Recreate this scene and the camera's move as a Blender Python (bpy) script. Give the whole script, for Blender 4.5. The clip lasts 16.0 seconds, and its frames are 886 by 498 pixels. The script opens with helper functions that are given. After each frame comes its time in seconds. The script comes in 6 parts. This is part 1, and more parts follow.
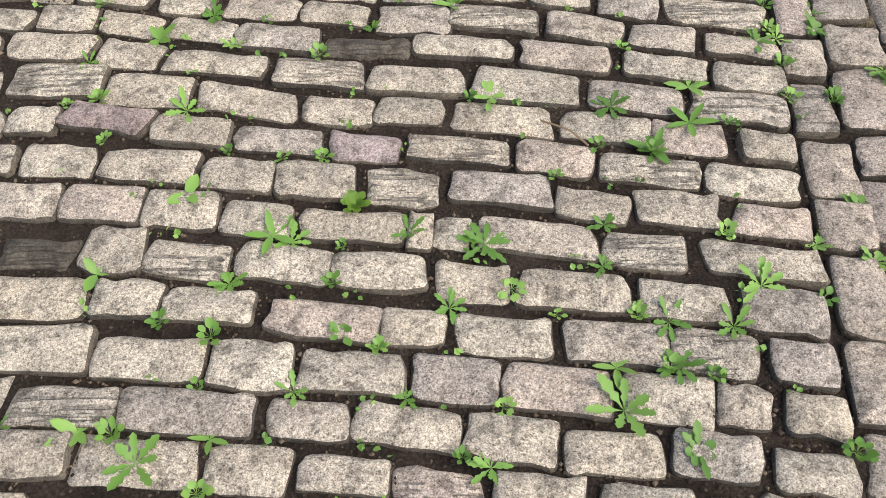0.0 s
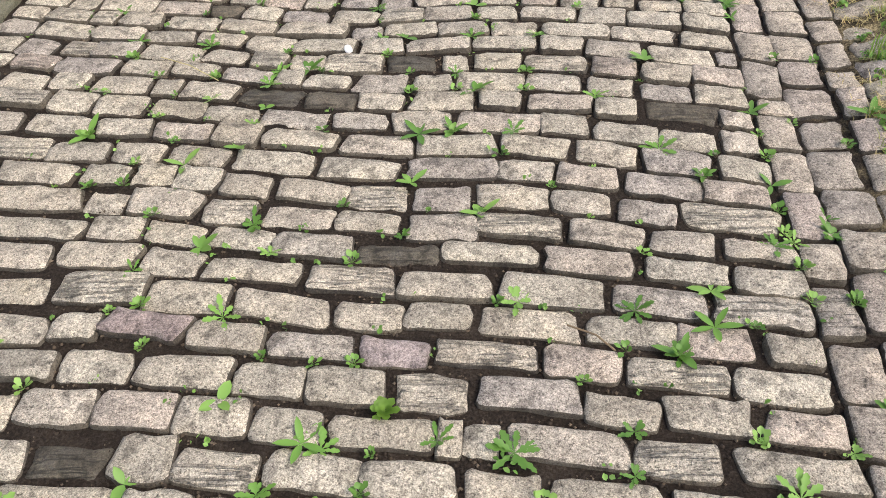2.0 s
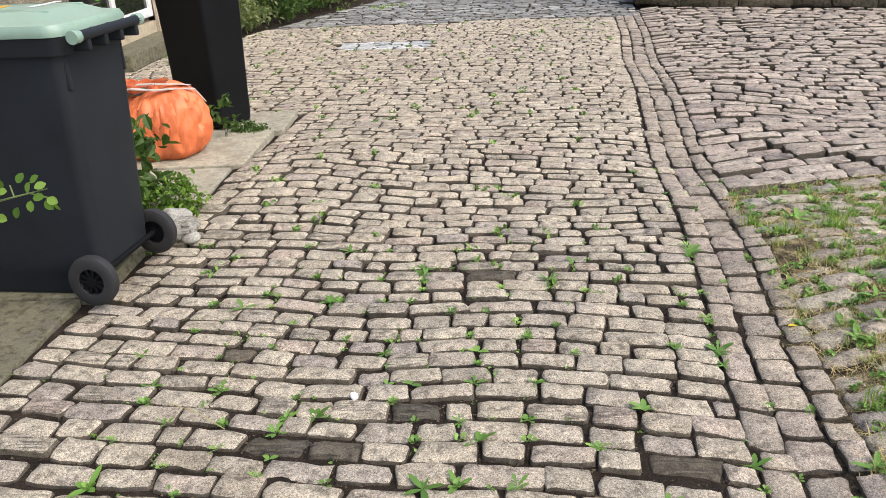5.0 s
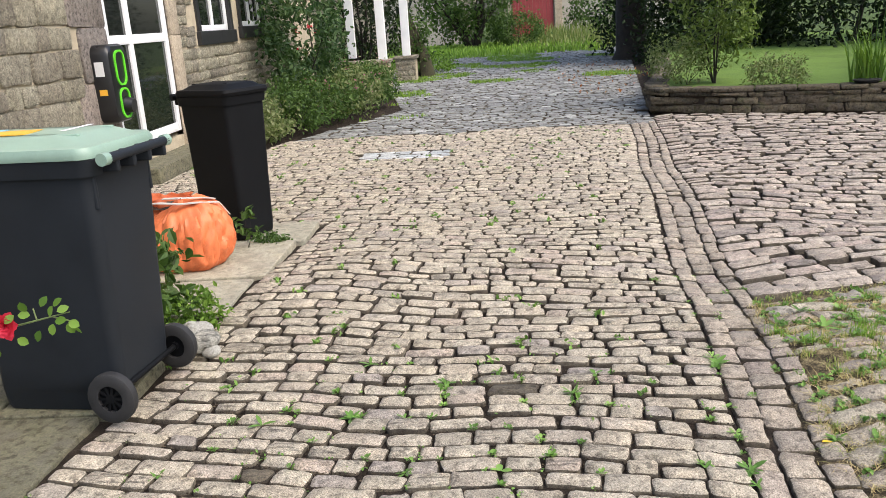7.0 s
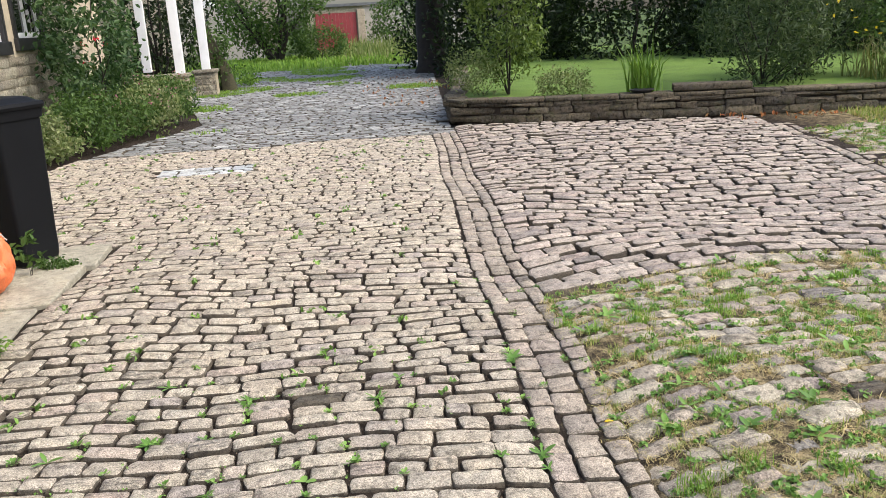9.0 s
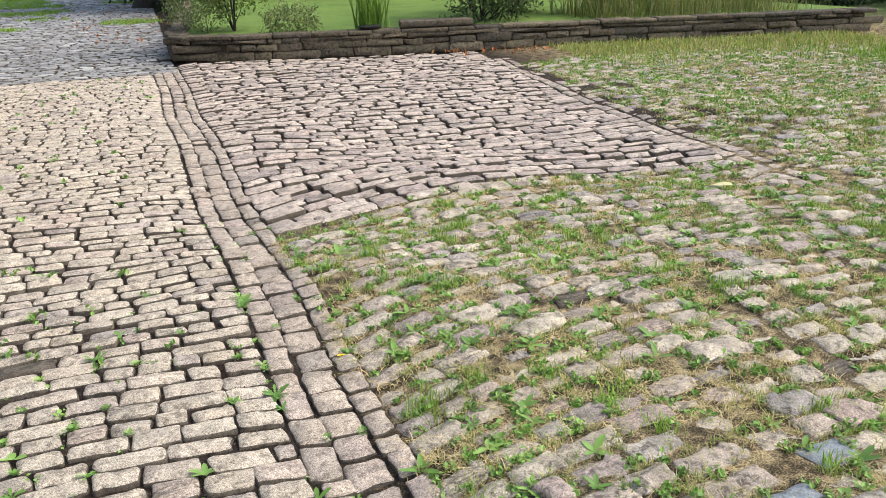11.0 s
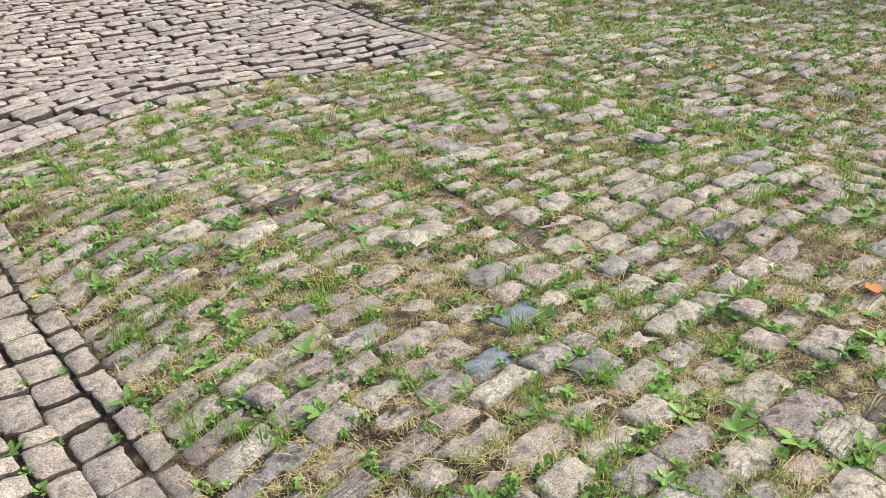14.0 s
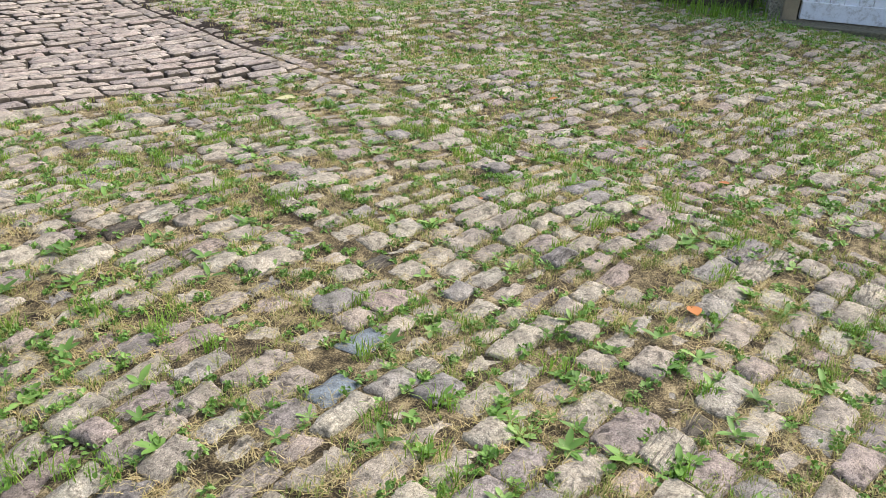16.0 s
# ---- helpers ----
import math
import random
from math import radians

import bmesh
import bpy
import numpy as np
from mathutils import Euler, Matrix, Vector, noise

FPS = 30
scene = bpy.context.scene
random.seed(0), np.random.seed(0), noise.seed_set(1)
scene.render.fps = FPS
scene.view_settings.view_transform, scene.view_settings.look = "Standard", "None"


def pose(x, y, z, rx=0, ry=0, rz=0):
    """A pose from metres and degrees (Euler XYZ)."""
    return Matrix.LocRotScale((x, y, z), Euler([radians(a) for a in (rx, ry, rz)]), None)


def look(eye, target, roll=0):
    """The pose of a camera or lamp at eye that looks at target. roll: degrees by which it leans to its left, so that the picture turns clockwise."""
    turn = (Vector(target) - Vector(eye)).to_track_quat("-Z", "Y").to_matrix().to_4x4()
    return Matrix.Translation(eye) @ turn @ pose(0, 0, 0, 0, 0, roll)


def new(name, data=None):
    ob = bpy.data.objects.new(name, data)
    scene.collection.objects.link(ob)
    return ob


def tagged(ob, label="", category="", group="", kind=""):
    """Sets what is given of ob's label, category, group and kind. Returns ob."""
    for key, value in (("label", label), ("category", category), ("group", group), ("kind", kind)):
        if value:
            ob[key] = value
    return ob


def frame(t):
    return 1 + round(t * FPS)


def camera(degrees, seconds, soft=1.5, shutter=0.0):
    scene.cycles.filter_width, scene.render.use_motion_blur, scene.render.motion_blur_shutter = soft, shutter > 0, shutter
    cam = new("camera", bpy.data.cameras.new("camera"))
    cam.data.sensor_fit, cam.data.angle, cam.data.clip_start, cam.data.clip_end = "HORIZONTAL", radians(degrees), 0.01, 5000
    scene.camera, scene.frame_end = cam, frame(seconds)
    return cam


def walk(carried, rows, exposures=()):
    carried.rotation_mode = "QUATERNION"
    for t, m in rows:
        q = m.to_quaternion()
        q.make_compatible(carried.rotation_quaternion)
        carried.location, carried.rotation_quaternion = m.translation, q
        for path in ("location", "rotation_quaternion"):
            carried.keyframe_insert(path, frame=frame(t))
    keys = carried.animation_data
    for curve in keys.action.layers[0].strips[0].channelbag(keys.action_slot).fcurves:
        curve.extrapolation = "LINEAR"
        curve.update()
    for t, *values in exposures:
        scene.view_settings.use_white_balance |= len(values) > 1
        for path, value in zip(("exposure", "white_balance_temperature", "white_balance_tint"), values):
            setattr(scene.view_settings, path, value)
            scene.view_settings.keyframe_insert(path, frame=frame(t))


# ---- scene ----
cam = camera(56.6, 16.0, soft=0.5)
PATH = [
    (0, (0.0034, -0.0235, 1.2676), (-0.0370, 0.9139, -0.1260), -2.6),
    (0.5, (0.0017, -0.0210, 1.2785), (-0.0437, 0.9778, -0.0714), -3.5),
    (1, (0.0034, -0.0118, 1.2894), (-0.0428, 1.0525, -0.0092), -3.5),
    (1.5, (0.0017, -0.0034, 1.3045), (-0.0588, 1.1390, 0.0739), -3.7),
    (2, (-0.0034, 0.0008, 1.3230), (-0.0882, 1.2155, 0.1646), -3.9),
    (2.5, (0.0000, 0.0101, 1.3432), (-0.1075, 1.2928, 0.2638), -4.3),
    (3, (0.0000, 0.0168, 1.3642), (-0.1109, 1.3734, 0.3797), -4.5),
    (3.5, (-0.0025, 0.0134, 1.3927), (-0.1025, 1.4448, 0.5200), -4.3),
    (4, (0.0008, 0.0193, 1.4137), (-0.0882, 1.5078, 0.6392), -3.7),
    (4.5, (-0.0025, 0.0311, 1.4389), (-0.0781, 1.5548, 0.7358), -2.9),
    (5, (-0.0050, 0.0487, 1.4633), (-0.0764, 1.5952, 0.8098), -2.9),
    (7.3, (-0.0008, 0.0739, 1.5044), (-0.1075, 1.6951, 1.0777), -3.8),
    (7.5, (-0.0017, 0.0647, 1.5053), (-0.0890, 1.6918, 1.0954), -3.7),
    (8, (0.0260, 0.0613, 1.4994), (0.0277, 1.6943, 1.1054), -3.7),
    (8.5, (0.0571, 0.0504, 1.4910), (0.1974, 1.6691, 1.0643), -3.6),
    (9, (0.0806, 0.0336, 1.4902), (0.3461, 1.6296, 1.0382), -3.3),
    (9.5, (0.0974, 0.0151, 1.4893), (0.4746, 1.5842, 1.0223), -3.0),
    (10, (0.1361, 0.0143, 1.4742), (0.6392, 1.5372, 0.9744), -3.0),
    (10.2, (0.1445, 0.0244, 1.4717), (0.7006, 1.5204, 0.9484), -2.8),
    (12.3, (0.2638, -0.0403, 1.4717), (1.1474, 1.2256, 0.8106), -1.7),
    (12.5, (0.2848, -0.0571, 1.4717), (1.1852, 1.1911, 0.7980), -2.2),
    (13, (0.3209, -0.0773, 1.4675), (1.2659, 1.1138, 0.7518), -2.3),
    (13.5, (0.3461, -0.0958, 1.4633), (1.3356, 1.0324, 0.7064), -2.2),
    (14, (0.3654, -0.1168, 1.4633), (1.4137, 0.9391, 0.6829), -1.8),
    (14.5, (0.3746, -0.1277, 1.4650), (1.4851, 0.8568, 0.6779), -0.4),
    (15, (0.3822, -0.1361, 1.4717), (1.5456, 0.7913, 0.6913), 1.0),
    (15.5, (0.3881, -0.1436, 1.4776), (1.5994, 0.7392, 0.7182), 2.1),
    (16, (0.3797, -0.1546, 1.4860), (1.6296, 0.6930, 0.7501), 3.2),
]
walk(cam, [(t, look(eye, target, roll)) for t, eye, target, roll in PATH], exposures=[(0, 0.56), (2.5, 0.50), (4, 0.42), (5, 0.48), (7.5, 0.58), (10, 0.74), (12.5, 0.76), (14.5, 0.66), (16, 0.66)])

# ---- daylight: bright overcast ----
SUN_ELEV, SUN_ROT = radians(50), radians(118)
world = bpy.data.worlds.new("sky")
world.use_nodes = True
scene.world = world
wn = world.node_tree.nodes
sky = wn.new("ShaderNodeTexSky")
sky.sky_type, sky.sun_disc = "NISHITA", False
sky.sun_elevation, sky.sun_rotation = SUN_ELEV, SUN_ROT
sky.dust_density, sky.air_density = 4.0, 1.0
wn["Background"].inputs["Strength"].default_value = 0.21
world.node_tree.links.new(sky.outputs[0], wn["Background"].inputs["Color"])
sun = new("sun", bpy.data.lights.new("sun", "SUN"))
sun.data.energy, sun.data.angle, sun.data.color = 1.3, radians(60), (1.0, 0.96, 0.9)
sun.matrix_world = look((0, 0, 30), (-math.sin(SUN_ROT) * 10, -math.cos(SUN_ROT) * 10, 30 - 10 * math.tan(SUN_ELEV)))

# ---- small tools ----
rng = np.random.default_rng(7)


def part(name, data, material, parent=None, label="", smooth=True):
    """Links a bmesh or mesh as one mesh object, under a thing or part if one is given."""
    if isinstance(data, bmesh.types.BMesh):
        me = bpy.data.meshes.new(name)
        data.to_mesh(me)
        data.free()
    else:
        me = data
    if material and not me.materials:
        me.materials.append(material)
    if smooth:
        me.polygons.foreach_set("use_smooth", [True] * len(me.polygons))
        me.set_sharp_from_angle(angle=radians(48))
    ob = new(name, me)
    if parent:
        ob.parent = parent
    if label:
        ob["label"] = label
    return ob


def mesh_of(name, verts, faces):
    me = bpy.data.meshes.new(name)
    me.from_pydata([tuple(v) for v in verts], [], [tuple(f) for f in faces])
    me.update()
    return me


def empty(name, m, label, category, group=""):
    ob = new(name)
    ob.empty_display_size = 0.1
    ob.matrix_world = m
    return tagged(ob, label, category, group)


def box(bm, x0, x1, y0, y1, z0, z1, bevel=0.0, segments=2, m=None):
    made = bmesh.ops.create_cube(bm, size=1.0)["verts"]
    bmesh.ops.scale(bm, vec=(x1 - x0, y1 - y0, z1 - z0), verts=made)
    bmesh.ops.translate(bm, vec=((x0 + x1) / 2, (y0 + y1) / 2, (z0 + z1) / 2), verts=made)
    if bevel:
        edges = {e for v in made for e in v.link_edges}
        made = list({v for f in bmesh.ops.bevel(bm, geom=list(edges), offset=bevel, segments=segments, affect="EDGES", profile=0.5)["faces"] for v in f.verts} | {v for v in made if v.is_valid})
    if m is not None:
        bmesh.ops.transform(bm, matrix=m, verts=made)
    return bm


def tube(bm, points, radii, sides=8, cap=True):
    """A round bar through the points."""
    rings = []
    pts = [Vector(p) for p in points]
    for i, p in enumerate(pts):
        d = (pts[min(i + 1, len(pts) - 1)] - pts[max(i - 1, 0)]).normalized()
        side = d.orthogonal().normalized() if i == 0 else (side - d * side.dot(d)).normalized()
        up = d.cross(side)
        r = radii[i] if hasattr(radii, "__len__") else radii
        rings.append([bm.verts.new(p + (side * math.cos(a) + up * math.sin(a)) * r) for a in (2 * math.pi * k / sides for k in range(sides))])
    for a, b in zip(rings, rings[1:]):
        for k in range(sides):
            bm.faces.new((a[k], a[(k + 1) % sides], b[(k + 1) % sides], b[k]))
    if cap:
        bm.faces.new(rings[0][::-1])
        bm.faces.new(rings[-1])
    return bm


def loft(bm, sections, cap=True):
    """A skin over sections, lists of equally many points."""
    rings = [[bm.verts.new(p) for p in s] for s in sections]
    n = len(rings[0])
    for a, b in zip(rings, rings[1:]):
        for k in range(n):
            bm.faces.new((a[k], a[(k + 1) % n], b[(k + 1) % n], b[k]))
    if cap:
        bm.faces.new(rings[0][::-1])
        bm.faces.new(rings[-1])
    return bm


def rounded(w, d, r, z, cx=0.0, cy=0.0, seg=4):
    """A rounded rectangle's outline at height z."""
    out = []
    for qx, qy, a0 in ((1, 1, 0), (-1, 1, 90), (-1, -1, 180), (1, -1, 270)):
        for k in range(seg + 1):
            a = radians(a0 + 90 * k / seg)
            out.append((cx + qx * (w / 2 - r) + r * math.cos(a), cy + qy * (d / 2 - r) + r * math.sin(a), z))
    return out


# ---- materials ----
def nodes_of(name):
    mat = bpy.data.materials.new(name)
    mat.use_nodes = True
    nt = mat.node_tree
    return mat, nt, nt.nodes["Principled BSDF"]


def wire(nt, a, b):
    nt.links.new(a, b)


def noise_node(nt, scale, detail=4.0, rough=0.6, vec=None, stretch=None):
    n = nt.nodes.new("ShaderNodeTexNoise")
    n.inputs["Scale"].default_value, n.inputs["Detail"].default_value, n.inputs["Roughness"].default_value = scale, detail, rough
    if vec is not None:
        if stretch:
            m = nt.nodes.new("ShaderNodeMapping")
            m.inputs["Scale"].default_value = stretch
            wire(nt, vec, m.inputs["Vector"])
            vec = m.outputs[0]
        wire(nt, vec, n.inputs["Vector"])
    return n.outputs["Fac"]


def ramp(nt, fac, stops):
    r = nt.nodes.new("ShaderNodeValToRGB")
    e = r.color_ramp.elements
    while len(e) < len(stops):
        e.new(0.5)
    for el, (p, c) in zip(e, stops):
        el.position, el.color = p, (*c, 1) if len(c) == 3 else (c[0], c[0], c[0], 1)
    wire(nt, fac, r.inputs[0])
    return r.outputs[0]


def mix(nt, fac, a, b, blend="MIX"):
    m = nt.nodes.new("ShaderNodeMix")
    m.data_type, m.blend_type, m.clamp_factor = "RGBA", blend, True
    for sock, v in ((m.inputs[0], fac), (m.inputs[6], a), (m.inputs[7], b)):
        if isinstance(v, (int, float)):
            sock.default_value = v
        elif isinstance(v, tuple):
            sock.default_value = (*v, 1)
        else:
            wire(nt, v, sock)
    return m.outputs[2]


def maths(nt, op, a, b=0.0):
    m = nt.nodes.new("ShaderNodeMath")
    m.operation = op
    for sock, v in ((m.inputs[0], a), (m.inputs[1], b)):
        if isinstance(v, (int, float)):
            sock.default_value = v
        else:
            wire(nt, v, sock)
    return m.outputs[0]


def bump(nt, bsdf, height, strength, distance):
    b = nt.nodes.new("ShaderNodeBump")
    b.inputs["Strength"].default_value, b.inputs["Distance"].default_value = strength, distance
    wire(nt, height, b.inputs["Height"])
    wire(nt, b.outputs[0], bsdf.inputs["Normal"])


def chance(nt):
    """A random number for each piece, whether it is an object or an island of a joined mesh."""
    o, g = nt.nodes.new("ShaderNodeObjectInfo"), nt.nodes.new("ShaderNodeNewGeometry")
    return maths(nt, "FRACT", maths(nt, "ADD", o.outputs["Random"], g.outputs["Random Per Island"]))


def place(nt):
    return nt.nodes.new("ShaderNodeNewGeometry").outputs["Position"]


def stone(name, tones, speck=0.5, stain=0.5, rough=0.85, grain=340.0, depth=0.004, moss=0.0, layered=0.2):
    """Weathered gritstone: a tone for each piece, sandy grain, sooty blotches, pale scuffs, dark pits and bedding lines."""
    mat, nt, bsdf = nodes_of(name)
    pos, rnd = place(nt), chance(nt)
    tones = [(r * 0.88, gg * 0.95, b * 0.99) for r, gg, b in tones]
    n = len(tones)
    col = ramp(nt, rnd, [(i / max(1, n - 1), c) for i, c in enumerate(tones)])
    big, mid, fine = noise_node(nt, 5.0, 5, 0.6, pos), noise_node(nt, 26.0, 6, 0.68, pos), noise_node(nt, grain, 3, 0.7, pos)
    col = mix(nt, 0.7, col, mix(nt, 1.0, col, ramp(nt, big, [(0.3, (0.74, 0.72, 0.69)), (0.55, (1.0, 1.0, 1.0)), (0.75, (1.14, 1.1, 1.0))]), "MULTIPLY"))
    col = mix(nt, stain, col, mix(nt, 1.0, col, ramp(nt, mid, [(0.36, (0.26, 0.25, 0.24)), (0.44, (0.68, 0.67, 0.65)), (0.50, (1.0, 0.99, 0.97)), (0.57, (1.16, 1.14, 1.10)), (0.66, (1.5, 1.47, 1.42))]), "MULTIPLY"))
    soot = ramp(nt, noise_node(nt, 13.0, 7, 0.74, pos), [(0.52, (0.0,)), (0.63, (1.0,))])
    col = mix(nt, maths(nt, "MULTIPLY", soot, 0.75 * stain), col, (0.10, 0.092, 0.08))
    grit = maths(nt, "ADD", maths(nt, "MULTIPLY", fine, 0.55), maths(nt, "MULTIPLY", noise_node(nt, grain * 0.42, 4, 0.7, pos), 0.45))
    pits = ramp(nt, grit, [(0.38, (0.16, 0.14, 0.12)), (0.45, (0.66, 0.64, 0.62)), (0.52, (1.05, 1.05, 1.04)), (0.60, (1.75, 1.72, 1.68))])
    col = mix(nt, speck, col, mix(nt, 1.0, col, pits, "MULTIPLY"))
    spots = ramp(nt, noise_node(nt, 110.0, 2, 0.5, pos), [(0.67, (0.0,)), (0.73, (1.0,))])
    col = mix(nt, maths(nt, "MULTIPLY", spots, 0.6), col, (0.07, 0.065, 0.055))
    if moss:
        m = ramp(nt, noise_node(nt, 9.0, 6, 0.7, pos), [(0.52, (0.0,)), (0.7, (1.0,))])
        col = mix(nt, maths(nt, "MULTIPLY", m, moss), col, (0.085, 0.1, 0.03))
    lines = noise_node(nt, 1.0, 3, 0.6, pos, (5.0, 110.0, 110.0))
    pick = maths(nt, "GREATER_THAN", maths(nt, "FRACT", maths(nt, "MULTIPLY", rnd, 7.13)), 1.0 - layered)
    lined = maths(nt, "MULTIPLY", pick, ramp(nt, lines, [(0.38, (1.0,)), (0.46, (0.0,))]))
    col = mix(nt, maths(nt, "MULTIPLY", lined, 0.45), col, (0.09, 0.08, 0.065))
    wire(nt, col, bsdf.inputs["Base Color"])
    bsdf.inputs["Roughness"].default_value = rough
    bsdf.inputs["Specular IOR Level"].default_value = 0.35
    h = maths(nt, "ADD", maths(nt, "MULTIPLY", grit, 0.6), maths(nt, "MULTIPLY", mid, 1.3))
    h = maths(nt, "SUBTRACT", h, maths(nt, "MULTIPLY", lined, 0.9))
    h = maths(nt, "SUBTRACT", h, maths(nt, "MULTIPLY", spots, 0.5))
    bump(nt, bsdf, h, 1.0, depth * 1.8)
    return mat


def plain(name, color, rough=0.6, vary=0.25, scale=8.0, fine=120.0, depth=0.0015, metal=0.0, spec=0.5, dark=None):
    """A painted, moulded or earthy surface with blotches and fine relief."""
    mat, nt, bsdf = nodes_of(name)
    pos = place(nt)
    a, b = noise_node(nt, scale, 5, 0.65, pos), noise_node(nt, fine, 3, 0.6, pos)
    lo = tuple(c * (1 - vary) for c in color) if dark is None else dark
    hi = tuple(min(1.0, c * (1 + vary * 0.6)) for c in color)
    col = ramp(nt, maths(nt, "ADD", maths(nt, "MULTIPLY", a, 0.65), maths(nt, "MULTIPLY", b, 0.35)), [(0.34, lo), (0.5, color), (0.66, hi)])
    wire(nt, col, bsdf.inputs["Base Color"])
    wire(nt, maths(nt, "ADD", maths(nt, "MULTIPLY", a, 0.2), rough - 0.1), bsdf.inputs["Roughness"])
    bsdf.inputs["Metallic"].default_value, bsdf.inputs["Specular IOR Level"].default_value = metal, spec
    bump(nt, bsdf, b, 0.5, depth)
    return mat


def leafy(name, tones, rough=0.5, through_light=0.35):
    """Leaves: a tone for each leaf or clump, thin enough to let some light through."""
    mat, nt, bsdf = nodes_of(name)
    col = ramp(nt, chance(nt), [(i / max(1, len(tones) - 1), c) for i, c in enumerate(tones)])
    big = noise_node(nt, 3.0, 4, 0.6, place(nt))
    col = mix(nt, 0.6, col, mix(nt, 1.0, col, ramp(nt, big, [(0.3, (0.6, 0.62, 0.6)), (0.7, (1.25, 1.2, 1.1))]), "MULTIPLY"))
    wire(nt, col, bsdf.inputs["Base Color"])
    bsdf.inputs["Roughness"].default_value = rough
    bsdf.inputs["Specular IOR Level"].default_value = 0.3
    tr = nt.nodes.new("ShaderNodeBsdfTranslucent")
    wire(nt, mix(nt, 1.0, col, (1.2, 1.25, 0.7), "MULTIPLY"), tr.inputs["Color"])
    ms = nt.nodes.new("ShaderNodeMixShader")
    ms.inputs[0].default_value = through_light
    wire(nt, bsdf.outputs[0], ms.inputs[1])
    wire(nt, tr.outputs[0], ms.inputs[2])
    wire(nt, ms.outputs[0], nt.nodes["Material Output"].inputs["Surface"])
    return mat


BUFF = [(0.478, 0.397, 0.301), (0.512, 0.428, 0.336), (0.456, 0.385, 0.301), (0.534, 0.451, 0.353), (0.422, 0.357, 0.284), (0.501, 0.413, 0.319), (0.545, 0.462, 0.364), (0.468, 0.369, 0.301), (0.501, 0.424, 0.330), (0.389, 0.324, 0.279), (0.512, 0.424, 0.323)]
sett_stone = stone("buff_gritstone", BUFF, 0.9, 0.75, layered=0.10, depth=0.005)
channel_stone = stone("channel_gritstone", [(0.363, 0.292, 0.232), (0.440, 0.356, 0.281), (0.319, 0.265, 0.221), (0.462, 0.378, 0.297), (0.396, 0.313, 0.265)], 0.9, 0.7, layered=0.08)
bay_stone = stone("grey_pink_gritstone", [(0.407, 0.328, 0.270), (0.475, 0.390, 0.322), (0.339, 0.277, 0.236), (0.542, 0.446, 0.368), (0.429, 0.333, 0.282), (0.294, 0.243, 0.213)], 0.9, 0.75, layered=0.08)
slate_stone = stone("blue_slate_sett", [(0.20, 0.225, 0.245), (0.25, 0.275, 0.295)], 0.6, 0.6, rough=0.6, layered=0.0)
mossy_stone = stone("worn_mossy_gritstone", [(0.405, 0.338, 0.257), (0.468, 0.396, 0.302), (0.360, 0.293, 0.239), (0.432, 0.360, 0.275), (0.387, 0.293, 0.243), (0.288, 0.252, 0.230), (0.486, 0.419, 0.324), (0.414, 0.342, 0.266)], 0.8, 0.9, moss=0.25, layered=0.1)
blue_stone = stone("blue_grey_stone", [(0.20, 0.195, 0.185), (0.29, 0.28, 0.265), (0.17, 0.165, 0.16), (0.36, 0.345, 0.32), (0.22, 0.205, 0.19), (0.50, 0.48, 0.45)], 0.4, 0.5, rough=0.5, layered=0.1)
flag_stone = stone("flagstone", [(0.15, 0.135, 0.085), (0.18, 0.16, 0.105), (0.13, 0.12, 0.08)], 0.5, 0.8, depth=0.003, moss=0.25, layered=0.0)
buff_flag = stone("buff_flagstone", [(0.40, 0.35, 0.265), (0.46, 0.40, 0.30), (0.36, 0.32, 0.25)], 0.4, 0.5, depth=0.003, moss=0.1, layered=0.0)
wall_stone = stone("dark_wall_stone", [(0.11, 0.082, 0.055), (0.16, 0.12, 0.078), (0.08, 0.064, 0.048), (0.20, 0.155, 0.10), (0.13, 0.10, 0.065)], 0.6, 0.9, moss=0.5, depth=0.008, layered=0.3)
house_stone = stone("house_stone", [(0.484, 0.417, 0.306), (0.539, 0.470, 0.352), (0.428, 0.364, 0.275), (0.372, 0.315, 0.245), (0.558, 0.495, 0.372)], 0.8, 0.7, depth=0.022, grain=220, layered=0.3)
quoin_stone = stone("sooty_quoin_stone", [(0.20, 0.17, 0.15), (0.32, 0.255, 0.22), (0.17, 0.15, 0.14)], 0.6, 0.9, depth=0.006, layered=0.0)
soil = plain("joint_soil", (0.055, 0.042, 0.032), 0.95, 0.5, 14.0, 160.0, 0.01, spec=0.2)
mortar = plain("mortar", (0.42, 0.36, 0.26), 0.95, 0.3, 6.0, 90.0, 0.004)
turf = plain("turf", (0.12, 0.17, 0.035), 0.9, 0.4, 1.2, 60.0, 0.02, spec=0.15)

# ---- the lie of the land ----
def lane_edge(y):
    """Left edge of the setts, where the flagstones end."""
    return -1.62 + 0.085 * (y - 2.6)


def chan_left(y):
    """Left side of the drainage channel."""
    return 0.575 + 0.09 * y + 0.0024 * y * y + 0.015 * math.sin(2.1 * y)


def chan2_line(y):
    """The second, slanting channel."""
    return 4.05 + 0.16 * (y - 1.0) + 0.0085 * (y - 1.0) ** 2


def bay_floor_end(x):
    return 4.32 - 0.10 * (x - 2.5) ** 2


def wall_front(x):
    """Foot of the garden wall."""
    return 11.75 - 0.33 * (x - 2.3)


